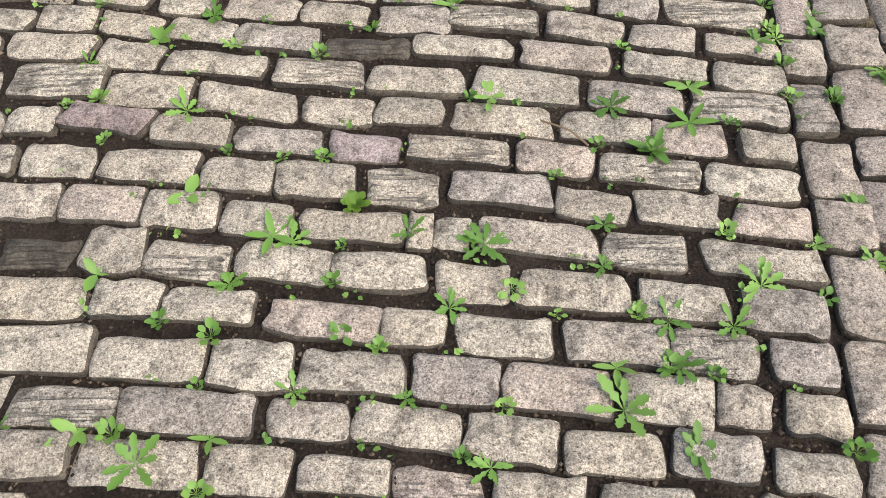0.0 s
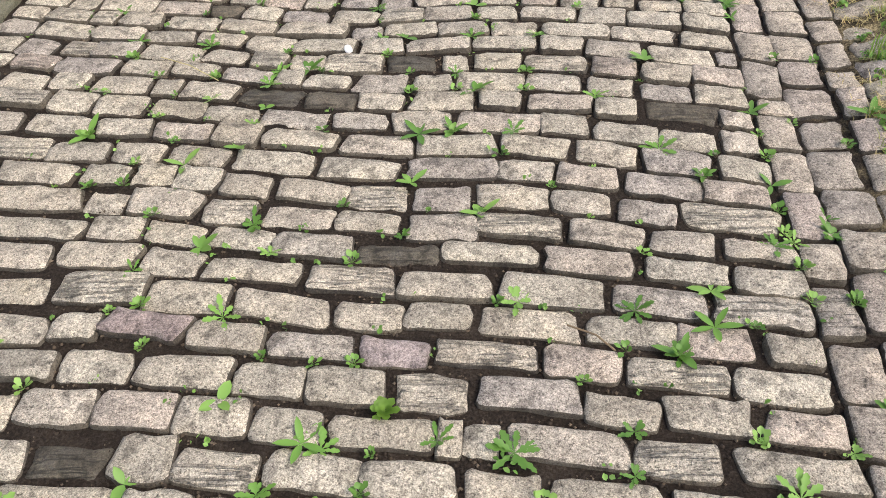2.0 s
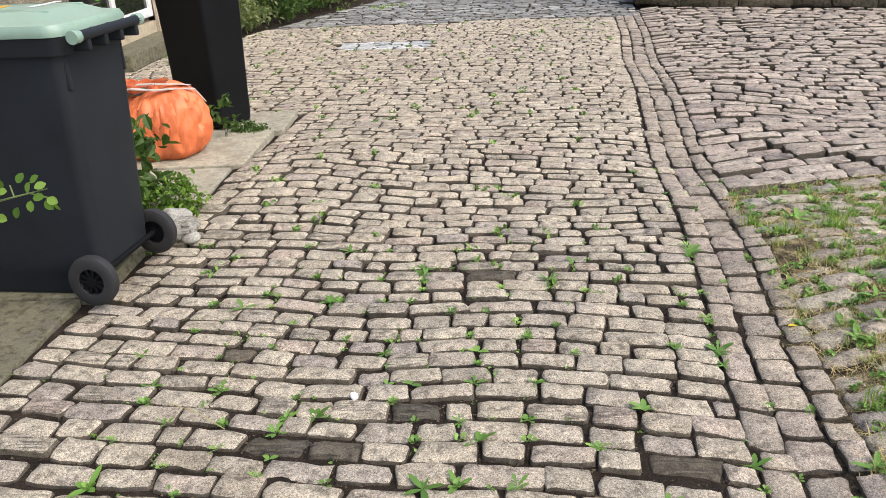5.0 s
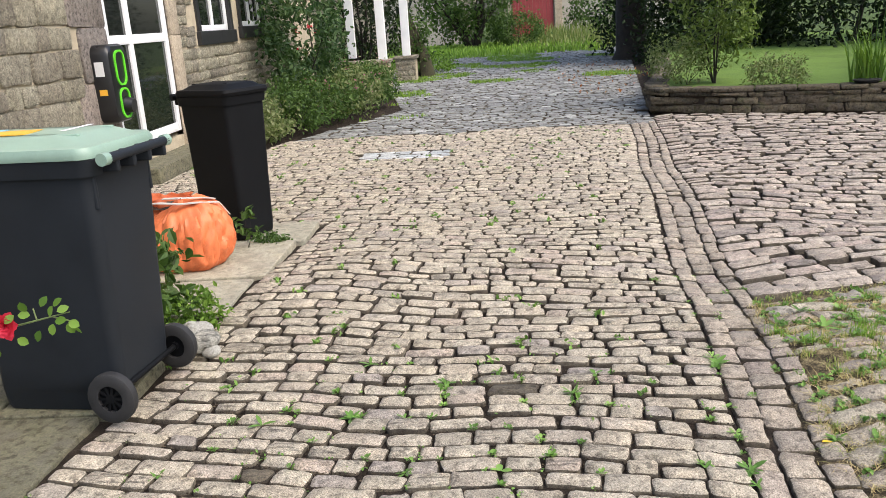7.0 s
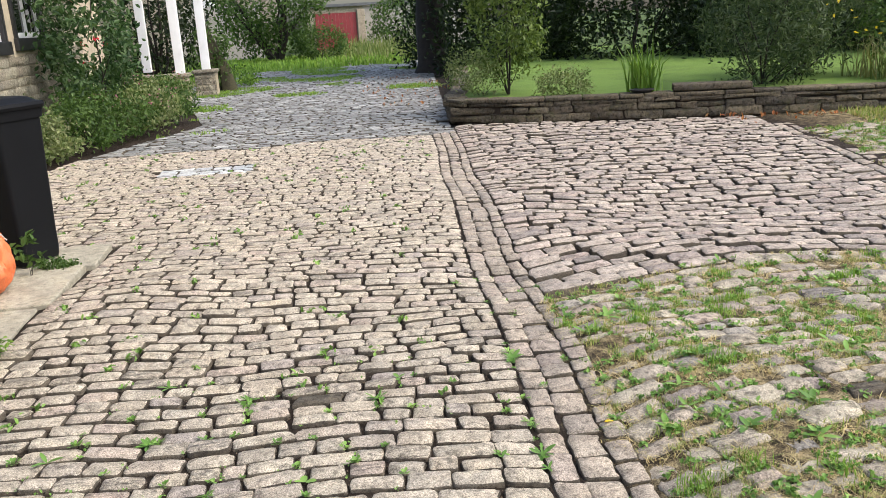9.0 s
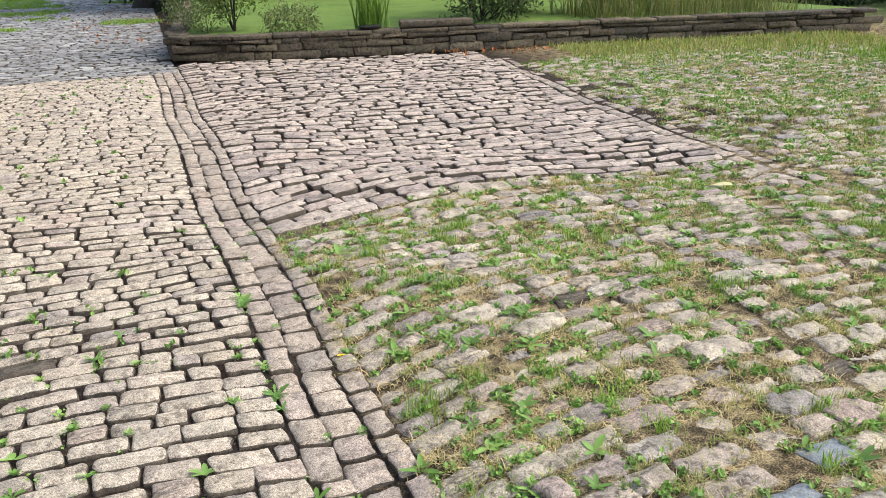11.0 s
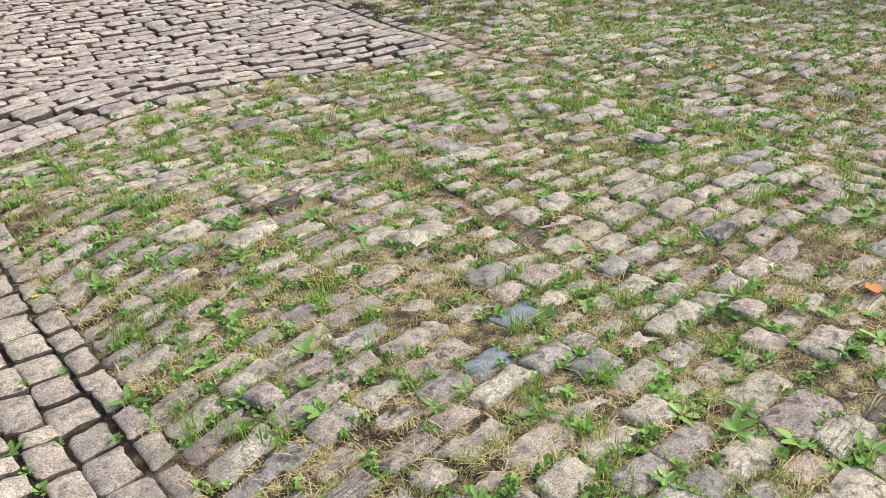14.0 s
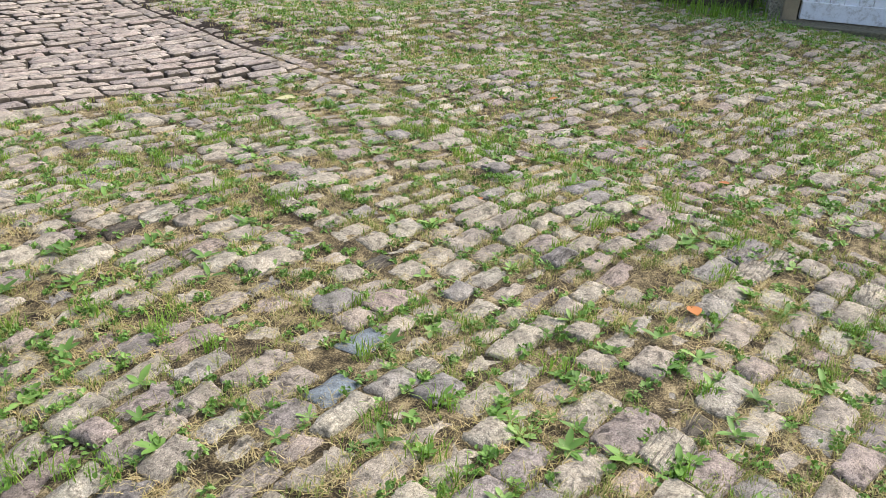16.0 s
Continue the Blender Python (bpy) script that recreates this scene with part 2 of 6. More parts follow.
def lie(x, y):
    z = 0.0
    c = chan_left(y) + 0.2
    if y < 12.5:
        z -= 0.035 * math.exp(-((x - c) / 0.28) ** 2)
    z += 0.05 * math.exp(-((x - 2.35) / 0.9) ** 2 - ((y - 2.6) / 1.1) ** 2)
    z -= 0.04 * math.exp(-((x - 3.0) / 1.4) ** 2 - ((y - 5.9) / 0.9) ** 2)
    z += 0.035 * math.exp(-((x + 0.6) / 0.5) ** 2 - ((y - 1.0) / 0.6) ** 2)
    z += 0.05 * math.exp(-((x + 1.1) / 0.6) ** 2 - ((y - 4.6) / 1.3) ** 2)
    near = max(0.35, min(1.0, (9.5 - y) / 5)) * max(0.0, min(1.0, (16 - y) / 4))
    z += near * (0.055 if x < chan_left(y) else 0.08) * noise.noise((x * 0.75, y * 0.75, 1.7)) + near * 0.006 * noise.noise((x * 2.6, y * 2.6, 8.1))
    return z


def sunk(x, y):
    """How deep the soil lies in the joints: filled up with turf on the apron and in the yard."""
    if x > chan_left(y) + 0.3 and (y < bay_floor_end(x) or x > chan2_line(y)):
        return 0.005 + 0.008 * noise.noise((x * 3, y * 3, 6.0))
    if x > chan_left(y) + 0.3:
        return 0.036
    if x > chan_left(y) + 0.24:
        return 0.016
    if x > chan_left(y) - 0.05:
        return 0.021
    return 0.0155 + 0.012 * max(0.0, min(1.0, (y - 2.0) / 2.0))


# ---- ground: one sheet to the horizon ----
def ground_sheet():
    def axis(fine0, fine1, step, far0, far1):
        out = list(np.arange(fine0, fine1, step))
        d = step
        while out[-1] < far1:
            d *= 1.35
            out.append(out[-1] + d)
        d = step
        while out[0] > far0:
            d *= 1.35
            out.insert(0, out[0] - d)
        return out
    xs, ys = axis(-4.0, 8.0, 0.09, -400, 400), axis(-1.0, 12.0, 0.09, -300, 600)
    verts = [(x, y, lie(x, y) - sunk(x, y) + 0.009 * noise.noise((x * 11, y * 11, 3.0))) for y in ys for x in xs]
    n = len(xs)
    faces = [(j * n + i, j * n + i + 1, (j + 1) * n + i + 1, (j + 1) * n + i) for j in range(len(ys) - 1) for i in range(n - 1)]
    ob = part("ground", mesh_of("ground", verts, faces), None)
    tagged(ob, "dark crumbly soil showing in the joints of the paving, turf further off", "ground", kind="structure")
    mat, nt, bsdf = nodes_of("soil_and_turf")
    pos = place(nt)
    sep = nt.nodes.new("ShaderNodeSeparateXYZ")
    wire(nt, pos, sep.inputs[0])
    fine, mid = noise_node(nt, 170, 4, 0.7, pos), noise_node(nt, 13, 5, 0.65, pos)
    earth = ramp(nt, maths(nt, "ADD", maths(nt, "MULTIPLY", fine, 0.6), maths(nt, "MULTIPLY", mid, 0.4)), [(0.36, (0.012, 0.009, 0.007)), (0.5, (0.032, 0.024, 0.018)), (0.62, (0.065, 0.05, 0.037)), (0.74, (0.13, 0.10, 0.075))])
    straw = ramp(nt, maths(nt, "ADD", maths(nt, "MULTIPLY", fine, 0.5), maths(nt, "MULTIPLY", mid, 0.5)), [(0.40, (0.018, 0.014, 0.010)), (0.47, (0.075, 0.06, 0.034)), (0.53, (0.22, 0.175, 0.095)), (0.59, (0.42, 0.34, 0.19)), (0.68, (0.58, 0.49, 0.30))])
    span = nt.nodes.new("ShaderNodeMapRange")
    span.inputs["From Min"].default_value, span.inputs["From Max"].default_value = 1.08, 1.4
    wire(nt, maths(nt, "ADD", maths(nt, "SUBTRACT", sep.outputs[0], maths(nt, "MULTIPLY", sep.outputs[1], 0.09)), maths(nt, "MULTIPLY", mid, 0.6)), span.inputs["Value"])
    near = nt.nodes.new("ShaderNodeMapRange")
    near.inputs["From Min"].default_value, near.inputs["From Max"].default_value = 4.9, 4.2
    wire(nt, sep.outputs[1], near.inputs["Value"])
    right = nt.nodes.new("ShaderNodeMapRange")
    right.inputs["From Min"].default_value, right.inputs["From Max"].default_value = 5.3, 6.2
    wire(nt, maths(nt, "SUBTRACT", sep.outputs[0], maths(nt, "MULTIPLY", sep.outputs[1], 0.08)), right.inputs["Value"])
    fac = maths(nt, "MAXIMUM", maths(nt, "MULTIPLY", span.outputs[0], near.outputs[0]), right.outputs[0])
    away = nt.nodes.new("ShaderNodeMapRange")
    away.inputs["From Min"].default_value, away.inputs["From Max"].default_value = 17.0, 22.0
    wire(nt, maths(nt, "ADD", maths(nt, "ABSOLUTE", sep.outputs[0]), maths(nt, "MULTIPLY", maths(nt, "MAXIMUM", sep.outputs[1], 0.0), 0.55)), away.inputs["Value"])
    far_green = ramp(nt, mid, [(0.35, (0.03, 0.05, 0.014)), (0.65, (0.09, 0.13, 0.035))])
    wire(nt, mix(nt, away.outputs[0], mix(nt, fac, earth, straw), far_green), bsdf.inputs["Base Color"])
    bsdf.inputs["Roughness"].default_value, bsdf.inputs["Specular IOR Level"].default_value = 0.95, 0.15
    bump(nt, bsdf, maths(nt, "ADD", fine, mid), 1.0, 0.012)
    ob.data.materials.append(mat)
    return ob


ground = ground_sheet()

# ---- setts: courses of stones, each stone its own solid ----
RINGS = ((-0.06, 0.0), (-0.013, -0.001), (-0.0062, 0.0016), (0.0, 0.011))


def sett_solid(w, d, r, seed_rng, crown=0.004, wobble=0.006, fine=False):
    """Vertices and faces of one worn stone, top at z = 0: a blocky outline with knocked-off corners and, where fine, chipped edges."""
    hw, hd = w / 2, d / 2
    corners = seed_rng.normal(0, wobble * 0.7, (4, 2))
    bow = seed_rng.normal(0, wobble * 0.45, 4)
    signs = ((1, 1), (-1, 1), (-1, -1), (1, -1))
    base = []
    for k, (sx, sy) in enumerate(signs):
        c = min(seed_rng.uniform(0.35, 1.3) * r, hw * 0.5, hd * 0.45)
        jx, jy = corners[k]
        a, b = (sx * hw + jx, sy * (hd - c) + jy), (sx * (hw - c) + jx, sy * hd + jy)
        mid = (sx * (hw - c * 0.28) + jx, sy * (hd - c * 0.28) + jy)
        turn = ([a, mid, b] if fine else [a, b]) if sx * sy > 0 else ([b, mid, a] if fine else [b, a])
        base += turn
        nx, ny = signs[(k + 1) % 4]
        if k in (0, 2):
            for f in ((0.5, 0.0, -0.5) if fine else (seed_rng.uniform(-0.35, 0.35),)):
                f += seed_rng.uniform(-0.1, 0.1) if fine else 0
                base.append((sx * hw * f, sy * (hd + bow[k]) + (corners[k][1] + corners[(k + 1) % 4][1]) / 2 + seed_rng.normal(0, wobble * 0.32)))
        elif fine:
            base.append((sx * (hw + bow[k]) + (corners[k][0] + corners[(k + 1) % 4][0]) / 2 + seed_rng.normal(0, wobble * 0.3), hd * seed_rng.uniform(-0.25, 0.25)))
    n = len(base)
    tilt = seed_rng.normal(0, 0.016, 2)
    verts, faces = [], []
    for z, inset in RINGS:
        fx, fy = max(0.2, 1 - inset / hw), max(0.2, 1 - inset / hd)
        for x, y in base:
            zz = z + (seed_rng.normal(0, crown * 0.28) + tilt[0] * x + tilt[1] * y if z > -0.02 else 0)
            chip = 1 + (seed_rng.normal(0, 0.008) if z > -0.02 else 0)
            verts.append((x * fx * chip, y * fy * chip, zz))
    for j in range(len(RINGS) - 1):
        for k in range(n):
            faces.append((j * n + k, j * n + (k + 1) % n, (j + 1) * n + (k + 1) % n, (j + 1) * n + k))
    top = (len(RINGS) - 1) * n
    i0 = len(verts)
    for f in (-0.4, 0.4):
        verts.append((hw * f, seed_rng.normal(0, 0.006), crown * seed_rng.uniform(0.2, 1.3) + tilt[0] * hw * f))
    for k in range(n):
        a, b = verts[top + k][0] < 0, verts[top + (k + 1) % n][0] < 0
        if a == b:
            faces.append((top + k, top + (k + 1) % n, i0 if a else i0 + 1))
        else:
            here, there = (i0, i0 + 1) if a else (i0 + 1, i0)
            faces += [(top + k, top + (k + 1) % n, there), (top + k, there, here)]
    return verts, faces


def slope(x, y):
    """Fall of the ground at a point, smoothed over a stone's length."""
    return (lie(x + 0.06, y) - lie(x - 0.06, y)) / 0.12, (lie(x, y + 0.05) - lie(x, y - 0.05)) / 0.10


VARIANTS = {}
# dark flank colour: joint shade as well as soil put into the stone
shaded_soil_side = stone("soiled_shaded_flank", [(0.090, 0.069, 0.051), (0.150, 0.120, 0.087), (0.068, 0.054, 0.042)], 0.6, 0.6, rough=0.95, layered=0.0)


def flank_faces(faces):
    """For each face of a stone, 1 where it lies on the flanks darkened for soil and joint shade (the two lowest rings)
    and 0 on the worn top.
    """
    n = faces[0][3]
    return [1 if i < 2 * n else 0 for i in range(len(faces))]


def lay(owner, spots, material, pick, sizes, name="sett", rest="small_setts", label="", r=0.02, crown=0.006, wobble=0.006, limit=300):
    """Lays stones at spots (x, y, z, turn, length, width): those in pick's stretch as objects of their own, the rest joined."""
    key = material.name
    if key not in VARIANTS:
        g = np.random.default_rng(len(VARIANTS) + 11)
        VARIANTS[key] = []
        for k in range(40):
            v, f = sett_solid(sizes[0], sizes[1], r, g, crown, wobble, True)
            me = mesh_of(name, v, f)
            me.materials.append(material)
            me.materials.append(shaded_soil_side if material is not mossy_stone else material)
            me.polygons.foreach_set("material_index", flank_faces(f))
            me.polygons.foreach_set("use_smooth", [True] * len(me.polygons))
            VARIANTS[key].append(me)
    singles = [s for s in spots if pick(s[0], s[1])]
    singles.sort(key=lambda s: s[0] ** 2 + s[1] ** 2)
    chosen = set(id(s) for s in singles[:limit])
    verts, faces, flanks = [], [], []
    g = np.random.default_rng(len(spots))
    for s in spots:
        x, y, z, turn, ln, wd = s
        if id(s) in chosen:
            ob = new(name, VARIANTS[key][int(g.integers(40))])
            ob.parent = owner
            gx, gy = slope(x, y)
            lean = Matrix.Rotation(math.atan(gy) + g.normal(0, 0.01), 4, "X") @ Matrix.Rotation(-math.atan(gx) + g.normal(0, 0.01), 4, "Y")
            ob.matrix_basis = Matrix.Translation((x, y, z)) @ lean @ Matrix.Rotation(turn + (math.pi if g.random() < 0.5 else 0), 4, "Z") @ Matrix.Diagonal((ln / sizes[0], wd / sizes[1], 1, 1))
        else:
            v, f = sett_solid(ln, wd, r, g, crown, wobble)
            c, sn = math.cos(turn), math.sin(turn)
            o = len(verts)
            gx, gy = slope(x, y)
            verts += [(x + c * a - sn * b, y + sn * a + c * b, z + h + gx * (c * a - sn * b) + gy * (sn * a + c * b)) for a, b, h in v]
            faces += [tuple(o + i for i in q) for q in f]
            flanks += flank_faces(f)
    if verts:
        me = mesh_of(rest, verts, faces)
        me.materials.append(material)
        me.materials.append(shaded_soil_side if material is not mossy_stone else material)
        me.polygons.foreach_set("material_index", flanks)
        tagged(part(rest, me, material, owner), label, kind="stuff")


def courses(y_of, lines, x0_of, x1_of, length, gap, g, inside=None, gone=0.0, rough_z=0.006, known=None, wider=None):
    """Spots of stones in courses: y_of(line, x) is a course's edge at x; known gives the joints of some courses, by their middle line."""
    spots = []
    for a, b in zip(lines, lines[1:]):
        mid = (a + b) / 2
        x, end = x0_of(mid), x1_of(mid)
        for _ in range(3):
            x, end = x0_of(y_of(mid, x)), x1_of(y_of(mid, end))
        joints = list(known(mid)) if known else []
        while x < end - 0.03:
            ln = min(max(g.normal(length, length * 0.2), length * 0.55), length * 1.5)
            joints = [j for j in joints if j > x + 0.02]
            if joints and (x + ln > joints[0] - length * 0.45 or joints[0] - x < 0.3):
                ln = joints[0] - x
            if end - (x + ln) < length * 0.45:
                ln = end - x
            xm = x + ln / 2
            lo, hi = y_of(a, xm), y_of(b, xm)
            turn = math.atan2(y_of(mid, xm + 0.05) - y_of(mid, xm - 0.05), 0.1)
            ym = (lo + hi) / 2
            if (inside is None or inside(xm, ym)) and g.random() >= gone:
                ga, gb = (gap * k * g.uniform(0.5, 1.5) + (wider(xm, ym) if wider else 0) for k in (0.7, 1.35))
                spots.append((xm + g.normal(0, 0.003), ym + g.normal(0, 0.004), lie(xm, ym) + g.normal(0, rough_z * (1.0 if ym < 5 else 0.5)), turn + g.normal(0, 0.02), max(0.05, ln - ga), max(0.04, hi - lo - gb)))
            x += ln
    return spots


def swap(spots, places):
    """Takes out the stones nearest to some places."""
    out = []
    for px, py in places:
        s = min(spots, key=lambda q: (q[0] - px) ** 2 + (q[1] - py) ** 2)
        out.append(s)
        spots = [q for q in spots if q is not s]
    return spots, out


split_stone = stone("split_bedded_stone", [(0.17, 0.135, 0.095), (0.12, 0.10, 0.075), (0.22, 0.175, 0.125)], 0.6, 0.8, depth=0.008, layered=1.0)
purple_stone = stone("purple_gritstone", [(0.36, 0.27, 0.24), (0.31, 0.25, 0.235), (0.38, 0.285, 0.245)], 0.8, 0.8, layered=0.0)
# courses of the lane
g_lane = np.random.default_rng(3)
LANE_LINES = [-3.0 + 0.101 * k for k in range(32)] + [0.238, 0.346, 0.441, 0.536, 0.636, 0.736, 0.84, 0.945, 1.044, 1.142, 1.245, 1.343, 1.437, 1.535, 1.639, 1.742, 1.847, 1.953, 2.057, 2.162, 2.27, 2.375, 2.476, 2.585]
while LANE_LINES[-1] < 14.0:
    LANE_LINES.append(LANE_LINES[-1] + g_lane.uniform(0.092, 0.118))


KNOWN_COURSES = []


def course(line, *joints):
    """A course of the lane whose stones are known: its middle line and the cross joints along it."""
    KNOWN_COURSES.append((line, joints))


course(0.39, -0.627, -0.419, -0.269, -0.115, 0.045, 0.2)
course(0.49, -0.764, -0.569, -0.331, -0.186, -0.001, 0.16, 0.336, 0.486)
course(0.59, -0.638, -0.44, -0.285, -0.092, 0.068, 0.265, 0.422)
course(0.69, -0.673, -0.531, -0.36, -0.147, -0.02, 0.172, 0.369, 0.525)
course(0.79, -0.721, -0.584, -0.419, -0.236, -0.055, 0.095, 0.321, 0.491)
course(0.89, -0.783, -0.615, -0.462, -0.318, -0.102, -0.055, 0.028, 0.269, 0.438)
course(0.99, -0.895, -0.725, -0.517, -0.366, -0.196, -0.04, 0.181, 0.338, 0.52)
course(1.09, -0.958, -0.835, -0.631, -0.463, -0.272, -0.11, 0.113, 0.283, 0.494)
course(1.19, -0.99, -0.763, -0.563, -0.335, -0.18, -0.025, 0.201, 0.402)
course(1.295, -1.031, -0.809, -0.65, -0.421, -0.205, 0.024, 0.268, 0.482)
course(1.39, -0.976, -0.831, -0.663, -0.494, -0.303, -0.102, 0.126, 0.346, 0.543)
course(1.486, -1.027, -0.904, -0.693, -0.551, -0.367, -0.199, -0.019, 0.195, 0.382, 0.541)
course(1.587, -1.059, -0.924, -0.804, -0.671, -0.536, -0.345, -0.182, -0.031, 0.158, 0.319, 0.467)
course(1.69, -1.186, -1.012, -0.843, -0.671, -0.438, -0.216, 0.028, 0.183, 0.347, 0.554)
course(1.795, -1.095, -0.927, -0.746, -0.601, -0.387, -0.178, 0.048, 0.232, 0.401, 0.598)
course(1.9, -1.128, -0.964, -0.797, -0.627, -0.433, -0.265, -0.086, 0.16, 0.298, 0.474, 0.631)


def known_joints(line):
    near = min(KNOWN_COURSES, key=lambda c: abs(c[0] - line))
    return near[1] if abs(near[0] - line) < 0.03 else ()


def lane_y(line, x):
    u = x + 0.1
    rise = 0.13 * max(0.0, -0.68 - x) * max(0.0, min(1.0, (line - 0.7) / 0.6))
    sway = 0.011 * math.sin((x + 0.12) * 7.0) * max(0.0, min(1.0, line - 0.4))
    return line - 0.085 * u - 0.035 * u * u * (1 if u > -1.3 else 0) - (0.035 * (1.69 - 2.6 * (u + 1.3)) if u <= -1.3 else 0) + rise + sway + 0.006 * noise.noise((x * 1.3, line * 1.1, 4.0))


def bed_edge(y):
    """Edge of the flower bed along the house, beyond the flagstones."""
    if y < 6.25:
        return lane_edge(y)
    if y < 10.6:
        return -3.75
    if y < 14.3:
        return -2.9 + (y - 10.6) * 0.38
    return -1.5 - (y - 14.3) * 0.16


lane = tagged(new("lane_paving"), "lane of worn buff gritstone setts in uneven courses with weeds in the joints", "paving", kind="structure")
lane_spots = courses(lane_y, LANE_LINES, bed_edge, lambda y: chan_left(y) + 0.008, 0.165, 0.0145, g_lane, known=known_joints, inside=lambda x, y: y < 11.2 + 0.25 * noise.noise((x, 0, 0)) and not (-1.5 < x < -0.45 and 9.2 < y < 9.75), gone=0.0, rough_z=0.0035)
lane_spots, split = swap(lane_spots, ((-0.2, 1.385), (-0.86, 0.87), (-0.23, 2.218), (-0.434, 2.018), (0.458, 1.903), (-0.62, 2.04), (0.05, 3.3), (-0.9, 2.6)))
lane_spots, purple = swap(lane_spots, ((-0.19, 1.095), (-0.73, 1.14)))
lay(lane, [(s[0], s[1], s[2] - 0.010, *s[3:]) for s in split], split_stone, lambda x, y: True, (0.16, 0.09), crown=0.006, wobble=0.009, r=0.012)
lay(lane, purple, purple_stone, lambda x, y: True, (0.16, 0.09), crown=0.005, wobble=0.007, r=0.014)
lay(lane, lane_spots, sett_stone, lambda x, y: 0.35 < y < 3.2 and -1.3 < x < 0.8, (0.16, 0.09), label="more buff setts of the lane", crown=0.005, wobble=0.006, r=0.014)

# far lane: smoother blue-grey setts
far_lane = tagged(new("far_lane_paving"), "far stretch of lane in smooth blue-grey and pale setts", "paving", kind="structure")
g_far = np.random.default_rng(5)
far_lines = [9.1]
while far_lines[-1] < 34:
    far_lines.append(far_lines[-1] + g_far.uniform(0.10, 0.13) * (1 if far_lines[-1] < 20 else 1.6))


def far_right(y):
    return chan_left(y) + 0.35 if y < 11.6 else 2.3 + 0.15 * (y - 12)


far_spots = courses(lambda l, x: l - 0.05 * x, far_lines, bed_edge, far_right, 0.22, 0.034, g_far, inside=lambda x, y: y > 11.2 + 0.25 * noise.noise((x, 0, 0)), rough_z=0.008)
patch_lines = [9.16, 9.27, 9.38, 9.49, 9.60, 9.72]
patch_spots = courses(lambda l, x: l - 0.05 * (x + 1), patch_lines, lambda y: -1.5, lambda y: -0.45, 0.2, 0.02, g_far)
pale_stone = stone("pale_smooth_stone", [(0.55, 0.54, 0.52), (0.38, 0.39, 0.40), (0.66, 0.64, 0.61), (0.45, 0.45, 0.45)], 0.3, 0.5, rough=0.45, layered=0.0)
lay(far_lane, patch_spots, pale_stone, lambda x, y: True, (0.2, 0.09), crown=0.004)
lay(far_lane, far_spots, blue_stone, lambda x, y: y < 13.0, (0.2, 0.09), label="more blue-grey setts further up the lane", crown=0.006)

# channel: three strings of stones along the lane
channel = tagged(new("drainage_channel"), "dished drainage channel of three strings of long brownish setts", "channel", kind="structure")
g_ch = np.random.default_rng(9)
spots = []
for off, wd, ln0 in ((0.068, 0.102, 0.155), (0.188, 0.128, 0.15), (0.298, 0.086, 0.14)):
    y = -3.0 + g_ch.uniform(0, 0.1)
    while y < 11.3:
        ln = min(max(g_ch.normal(ln0, 0.03), 0.08), 0.24)
        ym = y + ln / 2
        turn = math.atan2(1.0, (chan_left(ym + 0.1) - chan_left(ym - 0.1)) / 0.2)
        x = chan_left(ym) + off
        spots.append((x + g_ch.normal(0, 0.004), ym, lie(x, ym) - (0.004 if off == 0.188 else 0) + g_ch.normal(0, 0.005), turn + g_ch.normal(0, 0.02), ln - g_ch.uniform(0.008, 0.02), wd * g_ch.uniform(0.92, 1.03)))
        y += ln
lay(channel, spots, channel_stone, lambda x, y: y > 0.3, (0.14, 0.1), label="far setts of the channel", crown=0.006, r=0.013)

# parking bay: larger pink-grey setts, clean beyond, grown over nearer
def bay_y(line, x):
    w = max(0.0, min(1.0, (line - 4.0) / 1.8))
    u = x - 2.5
    return line + (1 - w) * (-0.10 * u * u) + w * (-0.22 * u) + 0.03 * noise.noise((x * 0.9, line * 0.7, 2.0))


g_bay = np.random.default_rng(21)
bay = tagged(new("parking_bay_paving"), "parking bay of bare grey-pink setts, bumpy and deeply jointed", "paving", kind="structure")
bay_lines = [4.32]
while bay_lines[-1] < 13.5:
    bay_lines.append(bay_lines[-1] + g_bay.uniform(0.10, 0.14))
bay_spots = courses(bay_y, bay_lines, lambda y: chan_left(y) + 0.335, lambda y: chan2_line(y) - 0.09, 0.215, 0.019, g_bay, wider=lambda x, y: 0.010 * max(0.0, min(1.0, (y - 6.0) / 2.0)), inside=lambda x, y: y < wall_front(x) - 0.02, rough_z=0.011)
lay(bay, bay_spots, bay_stone, lambda x, y: y < 6.2, (0.2, 0.12), label="more setts of the parking bay", crown=0.006, wobble=0.009, r=0.016)

# grown-over apron
apron = tagged(new("overgrown_paving"), "worn setts grown over with grass, moss and weeds", "paving", kind="structure")
g_ap = np.random.default_rng(31)
ap_lines = [-3.2]
while ap_lines[-1] < 4.3:
    ap_lines.append(ap_lines[-1] + g_ap.uniform(0.115, 0.14))
ap_lines[-1] = 4.32


def apron_y(line, x):
    return line - 0.10 * (min(x, 4.2) - 2.5) ** 2 * max(0.0, min(1.0, line / 3)) - 0.10 * (x - 2.5) * (1 - max(0.0, min(1.0, line / 4))) + 0.05 * noise.noise((x * 0.9, line * 0.7, 5.0))


